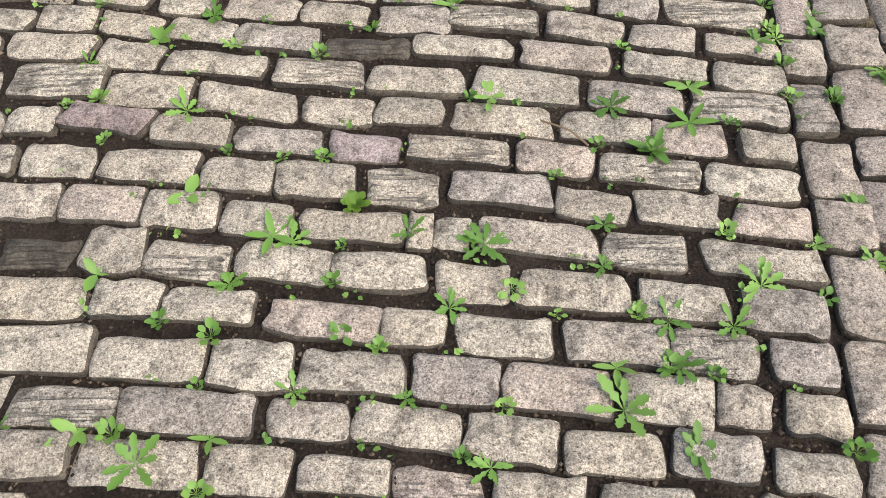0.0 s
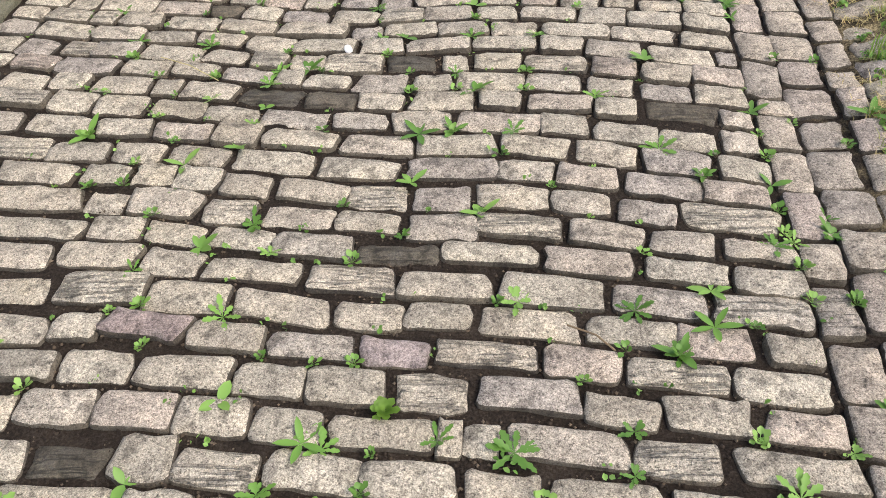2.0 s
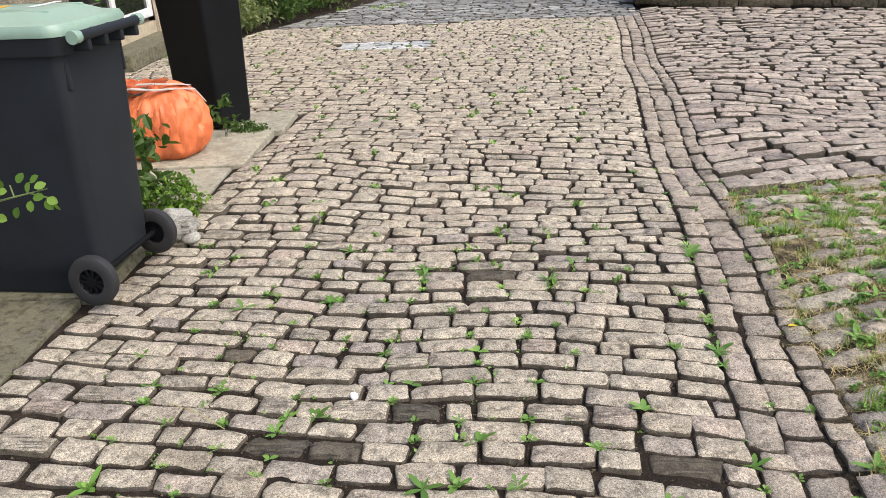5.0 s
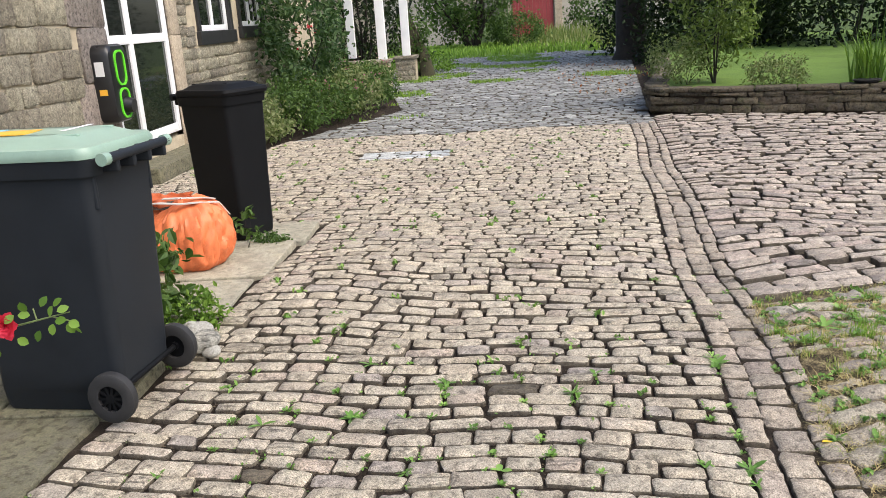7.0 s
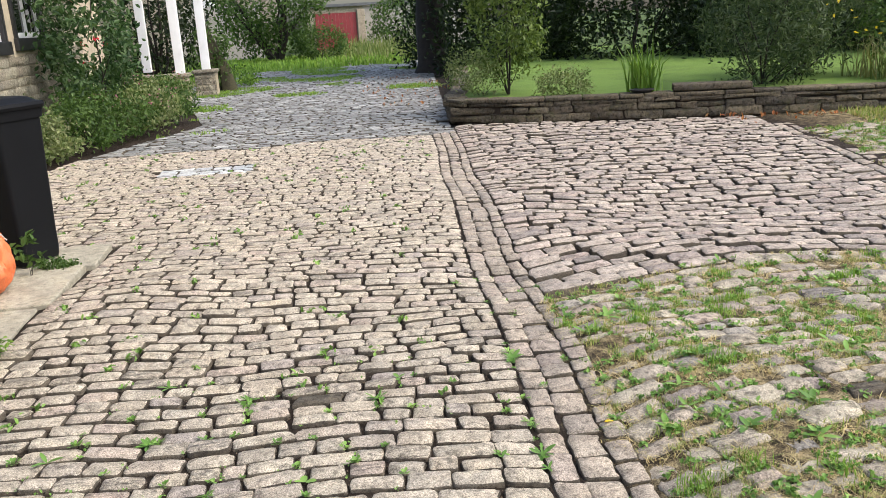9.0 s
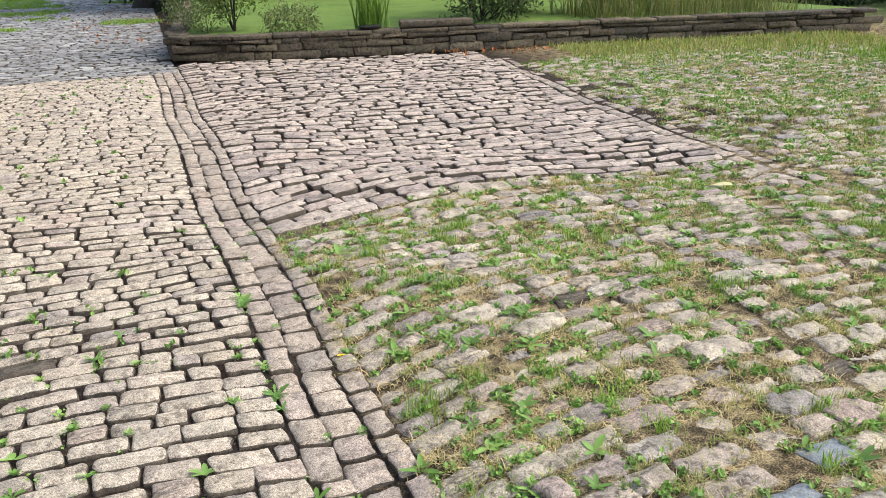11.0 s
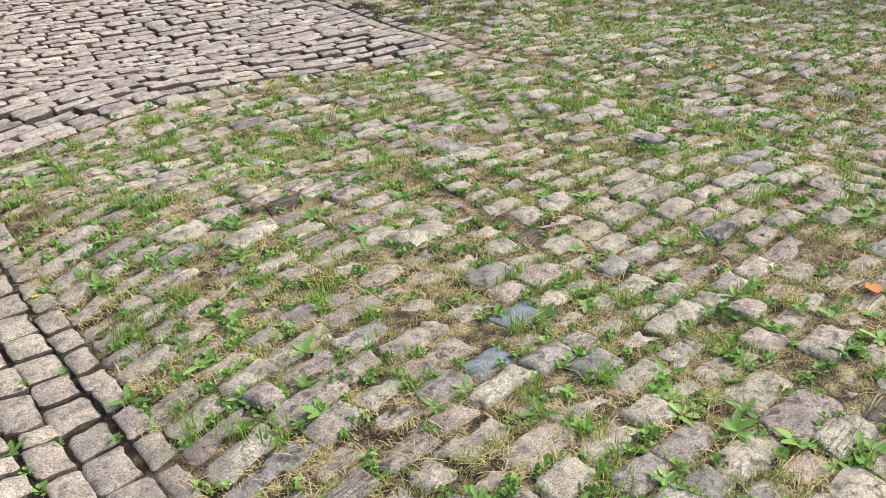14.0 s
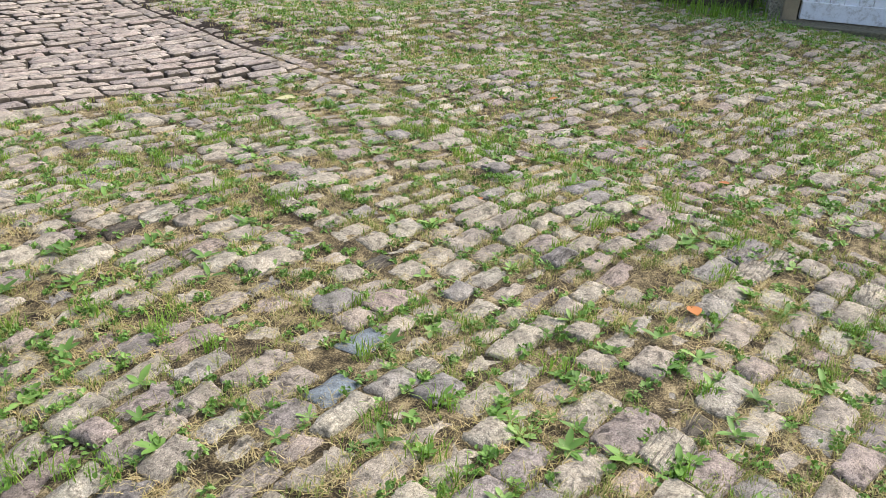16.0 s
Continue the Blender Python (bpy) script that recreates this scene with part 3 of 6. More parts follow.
ap_spots = courses(apron_y, ap_lines, lambda y: chan_left(y) + 0.335, lambda y: chan2_line(max(y, -2.0)) - 0.09, 0.18, 0.013, g_ap, gone=0.0, rough_z=0.009)
ap_spots, blue = swap(ap_spots, ((2.03, 1.30), (1.86, 1.26), (2.2, 1.33)))
ap_spots, dark = swap(ap_spots, ((2.43, 0.38), (2.2, 2.6), (2.6, 1.7)))
lay(apron, blue, slate_stone, lambda x, y: True, (0.16, 0.1))
lay(apron, dark, split_stone, lambda x, y: True, (0.16, 0.1))
lay(apron, ap_spots, mossy_stone, lambda x, y: 0.4 < y < 3.6 and x < 3.6, (0.16, 0.1), label="more half-buried setts", r=0.024, crown=0.013, wobble=0.009)

# second channel
slant = tagged(new("slanting_channel"), "slanting double string of brown setts edging the parking bay", "channel", kind="structure")
spots = []
for off in (-0.03, 0.10):
    y = -1.5
    while y < 9.4:
        ln = min(max(g_ch.normal(0.18, 0.03), 0.1), 0.26)
        ym = y + ln / 2
        turn = math.atan2(1.0, (chan2_line(ym + 0.1) - chan2_line(ym - 0.1)) / 0.2)
        x = chan2_line(ym) + off
        spots.append((x, ym, lie(x, ym) + g_ch.normal(0, 0.004) - 0.004, turn + g_ch.normal(0, 0.02), ln - g_ch.uniform(0.01, 0.02), 0.108))
        y += ln
lay(slant, [s for s in spots if s[1] > 3.0], channel_stone, lambda x, y: True, (0.14, 0.1), label="more channel setts")
lay(slant, [s for s in spots if s[1] <= 3.0], mossy_stone, lambda x, y: True, (0.16, 0.1))

# yard beyond the second channel
yard = tagged(new("yard_paving"), "yard of half-buried setts under patchy grass and clover", "paving", kind="structure")
yd_lines = [-4.0]
while yd_lines[-1] < 9.0:
    yd_lines.append(yd_lines[-1] + g_ap.uniform(0.115, 0.145))
yd_spots = courses(lambda l, x: l - 0.16 * (x - 6.0) + 0.05 * noise.noise((x * 0.8, l * 0.6, 9.0)), yd_lines, lambda y: chan2_line(y) - 0.3, lambda y: 10.5, 0.19, 0.016, g_ap, inside=lambda x, y: x > chan2_line(y) + 0.2 and y < wall_front(x) - 1.0 - 0.6 * noise.noise((x, y, 0)), gone=0.12, rough_z=0.008)
lay(yard, yd_spots, mossy_stone, lambda x, y: x < 6.5 and 1.0 < y < 5.5, (0.16, 0.1), label="more half-buried setts of the yard", r=0.024, crown=0.012, wobble=0.009)

# ---- more materials ----
bin_grey = plain("slate_grey_plastic", (0.014, 0.017, 0.0215), 0.55, 0.25, 5.0, 400.0, 0.0006, spec=0.22)
bin_black = plain("black_plastic", (0.0045, 0.005, 0.006), 0.6, 0.25, 5.0, 400.0, 0.0006, spec=0.14)
lid_green = plain("sage_green_plastic", (0.25, 0.36, 0.29), 0.38, 0.15, 6.0, 300.0, 0.0006)
tyre_rubber = plain("tyre_rubber", (0.018, 0.018, 0.019), 0.7, 0.4, 20.0, 200.0, 0.001)
bag_orange = plain("orange_woven_plastic", (0.66, 0.17, 0.06), 0.5, 0.3, 9.0, 300.0, 0.002)
strap_white = plain("white_webbing", (0.5, 0.46, 0.42), 0.8, 0.2, 20.0, 300.0, 0.001)
white_paint = plain("white_paint", (0.78, 0.79, 0.80), 0.45, 0.08, 4.0, 60.0, 0.0008)
flaking_paint = plain("flaking_white_paint", (0.74, 0.76, 0.79), 0.6, 0.12, 9.0, 40.0, 0.003, dark=(0.42, 0.41, 0.39))
black_paint = plain("black_paint", (0.016, 0.016, 0.017), 0.5, 0.3, 6.0, 80.0, 0.001)
buff_dressed = stone("dressed_buff_stone", [(0.46, 0.36, 0.265), (0.50, 0.40, 0.30)], 0.4, 0.5, depth=0.002, layered=0.0)
bark = plain("dark_bark", (0.028, 0.023, 0.018), 0.95, 0.5, 6.0, 40.0, 0.03)
red_paint = plain("red_painted_boards", (0.27, 0.04, 0.045), 0.6, 0.2, 3.0, 30.0, 0.003)
grey_boards = plain("weathered_grey_boards", (0.36, 0.34, 0.30), 0.85, 0.25, 2.0, 40.0, 0.004)
slate = plain("roof_slate", (0.12, 0.125, 0.13), 0.6, 0.3, 3.0, 40.0, 0.004)
charger_black = plain("gloss_black_plastic", (0.012, 0.012, 0.013), 0.3, 0.2, 5.0, 200.0, 0.0004)
lime_green = plain("lime_green_plastic", (0.13, 0.62, 0.03), 0.4, 0.1, 5.0, 100.0, 0.0004)
label_white = plain("label_paper", (0.7, 0.7, 0.7), 0.6, 0.08, 30.0, 200.0, 0.0003)
label_orange = plain("orange_sticker", (0.78, 0.42, 0.04), 0.5, 0.1, 30.0, 200.0, 0.0003)
label_blue = plain("blue_sticker", (0.22, 0.50, 0.66), 0.5, 0.1, 30.0, 200.0, 0.0003)
steel = plain("grey_steel", (0.42, 0.43, 0.43), 0.4, 0.15, 20.0, 200.0, 0.0005, metal=0.8)


def glass_material():
    mat, nt, bsdf = nodes_of("window_glass")
    bsdf.inputs["Base Color"].default_value = (0.012, 0.015, 0.013, 1)
    bsdf.inputs["Roughness"].default_value = 0.04
    bsdf.inputs["Specular IOR Level"].default_value = 0.6
    return mat


pane_glass = glass_material()

# ---- flagstones by the house ----
flags = tagged(new("flagstone_path"), "strip of large worn flagstones with mossy joints along the house", "pavement", kind="structure")


def flag(x0, x1, y0, y1, top=0.03, mat=flag_stone):
    bm = box(bmesh.new(), x0 + 0.006, x1 - 0.006, y0 + 0.006, y1 - 0.006, -0.05, top, 0.008, 2)
    for v in bm.verts:
        v.co.x += 0.012 * noise.noise((v.co.x * 2, v.co.y * 2, 1.0))
        v.co.z += 0.006 * noise.noise((v.co.x * 1.5, v.co.y * 1.5, 5.0)) if v.co.z > 0 else 0
    part("flagstone", bm, mat, flags, smooth=False)


for ya, yb in ((-3.4, -2.2), (-2.2, -1.0), (-1.0, 0.3), (0.3, 1.35), (1.35, 2.35), (2.35, 3.05), (3.05, 3.62), (4.22, 4.85), (4.85, 5.72), (5.72, 6.3)):
    ym = (ya + yb) / 2
    edge = lane_edge(ym) - 0.028
    cuts = [edge, edge - (0.62 if yb < 4 else 0.9) - 0.12 * math.sin(ym * 5), edge - 1.45, -3.78]
    for xa, xb in zip(cuts, cuts[1:]):
        flag(xb, xa, ya, yb, 0.03 + 0.008 * math.sin(ym * 3 + xa), buff_flag if ya > 4 else flag_stone)
for xa, xb in ((-3.78, -2.9), (-2.9, -2.05)):
    flag(xa, xb, 3.62, 4.22, 0.025)

# ---- wheeled bins ----
def wheel(parent, y, sgn):
    bm = bmesh.new()
    prof = [(0.052, -0.022), (0.085, -0.026), (0.098, -0.018), (0.101, 0.0), (0.098, 0.018), (0.085, 0.026), (0.052, 0.022)]
    rings = [[(r * math.cos(a), o, r * math.sin(a)) for r, o in prof] for a in (2 * math.pi * k / 28 for k in range(28))]
    loft(bm, rings + [rings[0]], cap=False)
    bmesh.ops.remove_doubles(bm, verts=bm.verts, dist=0.0005)
    ob = part("wheel", bm, tyre_rubber, parent)
    ob.location = (0.285, y, 0.101)
    bm = bmesh.new()
    tube(bm, [(0, -0.02, 0), (0, 0.02, 0)], 0.018, 16)
    part("hub", bm, bin_black, ob, "black plastic hub")
    for k in range(10):
        part("spoke", box(bmesh.new(), 0.015, 0.054, -0.006, 0.006, -0.005, 0.005, m=pose(0, sgn * 0.012, 0, 0, 36 * k, 0)), bin_black, ob, smooth=False)
    bm = tube(bmesh.new(), [(0, -0.004, 0), (0, 0.004, 0)], 0.055, 24)
    part("rim", bm, bin_black, ob)


def wheeled_bin(m, shell, lid_mat, label, sticker=False):
    thing = empty("wheeled_bin", m, label, "bin")
    bm = bmesh.new()
    loft(bm, [rounded(w, d, r, z, cx) for z, w, d, r, cx in ((0.004, 0.44, 0.38, 0.05, -0.055), (0.02, 0.46, 0.395, 0.05, -0.05), (0.075, 0.48, 0.40, 0.04, -0.04), (0.085, 0.555, 0.41, 0.04, 0.0), (0.17, 0.565, 0.415, 0.045, 0.005), (0.5, 0.595, 0.44, 0.05, 0.008), (0.93, 0.63, 0.475, 0.05, 0.012))])
    part("body", bm, shell, thing)
    bm = bmesh.new()
    loft(bm, [rounded(w, d, 0.06, z, 0.012) for z, w, d in ((0.925, 0.60, 0.455), (0.925, 0.665, 0.505), (0.985, 0.685, 0.52), (0.99, 0.66, 0.50))])
    part("rim_collar", bm, shell, thing)
    bm = bmesh.new()
    loft(bm, [rounded(w, d, r, z, cx) for z, w, d, r, cx in ((0.988, 0.70, 0.53, 0.06, 0.0), (1.008, 0.71, 0.54, 0.06, -0.005), (1.028, 0.69, 0.52, 0.06, -0.005), (1.034, 0.60, 0.45, 0.06, -0.01), (1.058, 0.52, 0.37, 0.08, -0.02), (1.066, 0.40, 0.27, 0.08, -0.02))])
    lid = part("lid", bm, lid_mat, thing)
    bm = bmesh.new()
    for y in (-0.12, 0.12):
        box(bm, -0.22, 0.24, y - 0.012, y + 0.012, 1.052, 1.066, 0.004)
    part("rib", bm, lid_mat, lid)
    if sticker:
        part("label", box(bmesh.new(), -0.20, -0.02, -0.10, 0.05, 1.067, 1.070, m=pose(0, 0, 0, 0, 0, 8)), label_orange, lid, "faded orange and yellow sticker", smooth=False)
        part("label", box(bmesh.new(), -0.26, -0.20, -0.10, 0.10, 1.067, 1.070, m=pose(0, 0, 0, 0, 0, 4)), label_blue, lid, "pale blue sticker", smooth=False)
        part("label", box(bmesh.new(), 0.10, 0.125, -0.03, 0.17, 1.0675, 1.069), label_white, lid, "narrow white sticker", smooth=False)
        bm = tube(bmesh.new(), [(-0.33, -0.13, 1.03), (-0.335, -0.12, 1.075), (-0.335, 0.0, 1.085), (-0.335, 0.12, 1.075), (-0.33, 0.13, 1.03)], 0.007, 8)
        part("lid_grip", bm, steel, lid, "bent grey wire grip")
    bm = tube(bmesh.new(), [(0.40, -0.215, 0.985), (0.40, 0.235, 0.985)], 0.018, 14)
    part("handle_bar", bm, shell, thing)
    for y in (-0.16, -0.04, 0.08, 0.2):
        bm = box(bmesh.new(), 0.31, 0.41, y - 0.012, y + 0.012, 0.93, 0.995, 0.006)
        part("handle_bracket", bm, shell, thing)
    for y in (-0.25, 0.215):
        bm = tube(bmesh.new(), [(0.395, y, 0.985), (0.395, y + 0.04, 0.985)], 0.023, 16)
        part("hinge", bm, lid_mat, lid)
    for y in (-0.20, 0.20):
        bm = box(bmesh.new(), 0.29, 0.325, y - 0.01, y + 0.01, 0.80, 0.93, 0.005)
        part("rib", bm, shell, thing)
    part("axle", tube(bmesh.new(), [(0.285, -0.27, 0.101), (0.285, 0.27, 0.101)], 0.012, 10), bin_black, thing)
    wheel(thing, -0.28, -1)
    wheel(thing, 0.25, 1)
    return thing


wheeled_bin(pose(-1.785, 3.285, 0.034, 0, 0, -6.5) @ Matrix.Diagonal((1.0, 1.0, 1.06, 1.0)), bin_grey, lid_green, "dark grey wheeled bin with a sage green lid, closed", True)
wheeled_bin(pose(-1.91, 6.0, 0.034, 0, 0, 152) @ Matrix.Diagonal((0.74, 0.82, 1.05, 1.0)), bin_black, bin_black, "black wheeled bin with its black lid closed, on flagstones")

# ---- orange sack ----
sack = empty("rubble_sack", pose(-1.98, 5.17, 0.03), "slumped bright orange woven plastic sack, knotted, full", "sack")
bm = bmesh.new()
secs = []
for k in range(25):
    f = k / 24
    z = 0.215 - 0.215 * math.cos(math.pi * f)
    r = 0.31 * math.sin(math.pi * (0.10 + 0.895 * f)) ** 0.62
    ring = []
    for j in range(120):
        a = 2 * math.pi * j / 120
        ca, sa = math.cos(a), math.sin(a)
        swell = 0.15 * noise.noise((ca * 1.6, sa * 1.6, f * 1.6)) + 0.05 * noise.noise((ca * 4, sa * 4, f * 3 + 3))
        crease = -0.10 * (1 - abs(noise.noise((ca * 3.4, sa * 3.4, f * 4.5 + 9)))) ** 6 - 0.07 * (1 - abs(noise.noise((ca * 6.5 + f, sa * 6.5, f * 7.0 + 20)))) ** 9
        rr = r * (1 + swell + crease)
        zz = z + f * (0.05 * noise.noise((ca * 1.5, sa * 1.5, 7 + f)) + 0.03 * noise.noise((ca * rr * 14, sa * rr * 14, 2.0)) + 0.04 * ca)
        ring.append((rr * ca, rr * sa * 0.86, max(zz, 0.0)))
    secs.append(ring)
loft(bm, secs)
part("body", bm, bag_orange, sack)
bm = bmesh.new()
secs = []
for k in range(11):
    f = k / 10
    ring = []
    for j in range(64):
        a = 2 * math.pi * j / 64
        rr = (0.16 - 0.03 * math.sin(math.pi * f)) * (1 + 0.14 * math.sin(a * 7 + f * 3) * f + 0.2 * noise.noise((math.cos(a) * 3, math.sin(a) * 3, f * 2)))
        ring.append((-0.07 + rr * math.cos(a) * 1.05 - 0.06 * f, rr * math.sin(a) * 0.7 + 0.05 * f, 0.35 + 0.11 * f + 0.045 * noise.noise((math.cos(a) * 2.5, math.sin(a) * 2.5, 4.0)) * f))
    secs.append(ring)
loft(bm, secs, cap=False)
bmesh.ops.solidify(bm, geom=list(bm.faces), thickness=0.004)
part("gathered_neck", bm, bag_orange, sack, "crumpled open neck of the sack")
# soil-coloured disc painted in for the shade of the neck's opening
bm = bmesh.new()
loft(bm, [[(-0.09 + 0.17 * math.cos(a), 0.02 + 0.11 * math.sin(a), 0.405) for a in (2 * math.pi * k / 24 for k in range(24))], [(-0.09 + 0.12 * math.cos(a), 0.02 + 0.07 * math.sin(a), 0.425) for a in (2 * math.pi * k / 24 for k in range(24))]])
part("contents", bm, soil, sack, "dark fill standing for the shade inside the open neck")
for pts in ([(-0.22, -0.12, 0.455), (-0.1, -0.17, 0.47), (0.03, -0.16, 0.455), (0.14, -0.08, 0.445), (0.22, 0.02, 0.42), (0.27, 0.05, 0.33)], [(-0.10, -0.09, 0.48), (0.02, -0.12, 0.485), (0.12, -0.03, 0.465), (0.18, 0.05, 0.44)]):
    bm = bmesh.new()
    for (a, b) in zip(pts, pts[1:]):
        a, b = Vector(a), Vector(b)
        side = (b - a).cross(Vector((0, 0, 1))).normalized() * 0.018
        vs = [bm.verts.new(p) for p in (a - side, a + side, b + side, b - side)]
        bm.faces.new(vs)
    bmesh.ops.remove_doubles(bm, verts=bm.verts, dist=0.01)
    bmesh.ops.solidify(bm, geom=list(bm.faces), thickness=0.006)
    part("strap", bm, strap_white, sack, "white webbing strap")

# ---- house ----
HX = -3.8
house = empty("house", pose(HX, 11.0, 0), "stone cottage of coursed gritstone with white glazed doors and windows", "house")
OPEN = [(8.45, 10.2, 0.30, 2.42), (11.25, 12.8, 1.42, 2.75), (13.2, 14.7, 1.46, 2.75)]
bm = bmesh.new()
ys = sorted({2.0, 19.0, *[v for o in OPEN for v in o[:2]]})
zs = sorted({-0.2, 5.2, *[v for o in OPEN for v in o[2:]]})
for ya, yb in zip(ys, ys[1:]):
    for za, zb in zip(zs, zs[1:]):
        if not any(o[0] <= ya and yb <= o[1] and o[2] <= za and zb <= o[3] for o in OPEN):
            box(bm, -0.45, -0.012, ya - 11, yb - 11, za, zb)
part("wall", bm, mortar, house, smooth=False)
part("wall", box(bmesh.new(), -7.0, -0.45, 1.95 - 11, 2.4 - 11, -0.2, 5.2), house_stone, house, smooth=False)
part("wall", box(bmesh.new(), -7.0, -0.45, 18.6 - 11, 19.0 - 11, -0.2, 5.2), house_stone, house, smooth=False)
part("wall", box(bmesh.new(), -7.4, -7.0, 1.95 - 11, 19.0 - 11, -0.2, 5.2), house_stone, house, smooth=False)
for sx, w in ((0, 1), (1, -1)):
    bm = bmesh.new()
    xa, xb = (0.35, -3.7) if sx == 0 else (-7.75, -3.7)
    loft(bm, [[(xa, y, 5.05), (xb, y, 7.4), (xb, y, 7.52), (xa, y, 5.17)] for y in (-9.2, 8.2)])
    part("roof", bm, slate, house, smooth=False)
g_h = np.random.default_rng(44)


def block(y0, y1, z0, z1, mat, proud=0.0):
    hw, hd = (y1 - y0) / 2 - 0.006, (z1 - z0) / 2 - 0.006
    v, f = sett_solid(hw * 2, hd * 2, min(0.03, hd * 0.5), g_h, 0.012, 0.010)
    me = mesh_of("stone_block", [(h + 0.012 + proud, a, b) for a, b, h in v], f)
    ob = part("stone_block", me, mat, house)
    ob.location = (0, (y0 + y1) / 2 - 11, (z0 + z1) / 2)


def free(y0, y1, z0, z1, pad=0.0):
    return not any(y1 > o[0] - pad and y0 < o[1] + pad and z1 > o[2] and z0 < o[3] for o in OPEN)


z = 0.0
while z < 2.75:
    h = g_h.uniform(0.15, 0.28)
    y = 5.6
    while y < 7.55:
        ln = g_h.uniform(0.22, 0.6)
        if y + ln > 7.5:
            ln = 7.75 - y + g_h.uniform(-0.05, 0.05)
        block(y, y + ln, z, z + h, house_stone, g_h.uniform(-0.004, 0.016))
        y += ln
    z += h
for k, z in enumerate((0.0, 0.55, 1.1, 1.62, 2.2)):
    zz = (0.55, 1.1, 1.62, 2.2, 2.8)[k]
    block(7.8 - (0.12 if k % 2 else -0.05), 8.43, z, zz, quoin_stone, 0.012)
z = 0.0
while z < 2.75:
    h = g_h.uniform(0.12, 0.17)
    y = 10.5
    while y < 17.0:
        ln = g_h.uniform(0.2, 0.42)
        if free(y, y + ln, z, z + h, 0.12):
            block(y, y + ln, z, z + h, house_stone, g_h.uniform(-0.003, 0.008))
        y += ln
    z += h
for za, zb in ((0.0, 0.7), (0.7, 1.5), (1.5, 2.45)):
    bm = box(bmesh.new(), -0.1, 0.03, 10.2 - 11, 10.48 - 11, za, zb - 0.006, 0.01)
    part("door_jamb", bm, buff_dressed, house, "dressed buff stone jamb")
part("door_step", box(bmesh.new(), -0.05, 0.35, 8.4 - 11, 10.4 - 11, 0.0, 0.17, 0.015), flag_stone, house, smooth=False)


def glazed(name, y0, y1, z0, z1, mullions, rails, bar=0.07, setback=0.10):
    """A white frame with panes, its mullions and rails given as shares of the opening."""
    ob = new(name)
    ob.parent = house
    ob.location = (-setback, (y0 + y1) / 2 - 11, z0)
    w, h = y1 - y0, z1 - z0
    cuts = [-w / 2, *[(-0.5 + m) * w for m in mullions], w / 2]
    heights = [0.0, *[r * h for r in rails], h]
    for i, c in enumerate(cuts):
        part("stile", box(bmesh.new(), -0.03, 0.035, c - (0 if i == 0 else bar / 2 if i < len(cuts) - 1 else bar), c + (bar if i == 0 else bar / 2 if i < len(cuts) - 1 else 0), 0, h, 0.006), white_paint, ob)
    for a, b in zip(cuts, cuts[1:]):
        for i, c in enumerate(heights):
            lo = c - (0 if i == 0 else bar / 2 if i < len(heights) - 1 else bar)
            part("rail", box(bmesh.new(), -0.028, 0.033, a + bar * 0.4, b - bar * 0.4, lo, lo + bar, 0.006), white_paint, ob)
        for za, zb in zip(heights, heights[1:]):
            part("pane", box(bmesh.new(), -0.008, 0.008, a + 0.02, b - 0.02, za + 0.02, zb - 0.02), pane_glass, ob, smooth=False)


glazed("glazed_door", 8.47, 10.18, 0.36, 2.40, (0.36,), (0.55,), 0.10, 0.05)
for (y0, y1, z0, z1) in OPEN[1:]:
    glazed("window", y0 + 0.1, y1 - 0.1, z0 + 0.1, z1 - 0.02, (0.5,), (), 0.08, 0.07)
    for a, b, c, d in ((y0 - 0.02, y0 + 0.1, z0, z1), (y1 - 0.1, y1 + 0.02, z0, z1)):
        part("window_surround", box(bmesh.new(), -0.12, 0.02, a - 11, b - 11, c, d, 0.006), black_paint, house, "black painted stone surround", smooth=False)
    part("window_sill", box(bmesh.new(), -0.12, 0.05, y0 - 0.05 - 11, y1 + 0.05 - 11, z0 - 0.08, z0 + 0.10, 0.008), black_paint, house, "black painted stone sill", smooth=False)
part("inner_wall", box(bmesh.new(), -2.2, -2.1, -9, 8, -0.2, 5.2), plain("dim_plaster", (0.3, 0.28, 0.25)), house, smooth=False)

# car charger on the quoins
charger = empty("car_charger", pose(HX + 0.02, 8.2, 0.70) @ Matrix.Diagonal((1.1, 1.12, 1.14, 1.0)), "black wall-mounted car charger with lime green rings", "charger")
bm = bmesh.new()
loft(bm, [[(x, a, b) for a, b, _ in rounded(0.40 * s, 0.66 * s2, 0.09, 0, 0, 0.33)] for x, s, s2 in ((0.0, 1.0, 1.0), (0.13, 1.0, 1.0), (0.16, 0.93, 0.95), (0.165, 0.8, 0.85))])
part("body", bm, charger_black, charger)
for cz, hh in ((0.46, 0.30), (0.16, 0.26)):
    outer = rounded(0.20, hh, 0.08, 0, 0, cz, 6)
    inner = rounded(0.165, hh - 0.035, 0.065, 0, 0, cz, 6)
    bm = bmesh.new()
    loft(bm, [[(0.165, a, b) for a, b, _ in outer], [(0.178, a, b) for a, b, _ in outer], [(0.178, a, b) for a, b, _ in inner], [(0.165, a, b) for a, b, _ in inner]], cap=False)
    part("ring", bm, lime_green, charger, "lime green oval ring", smooth=False)
part("socket", tube(bmesh.new(), [(0.16, 0.02, 0.14), (0.235, 0.02, 0.13)], [0.075, 0.06], 16), charger_black, charger)
part("label", box(bmesh.new(), 0.03, 0.11, -0.202, -0.200, 0.40, 0.52), label_white, charger, "small white label", smooth=False)
part("label", box(bmesh.new(), 0.04, 0.11, -0.202, -0.200, 0.24, 0.29), label_orange, charger, "small yellow warning label", smooth=False)

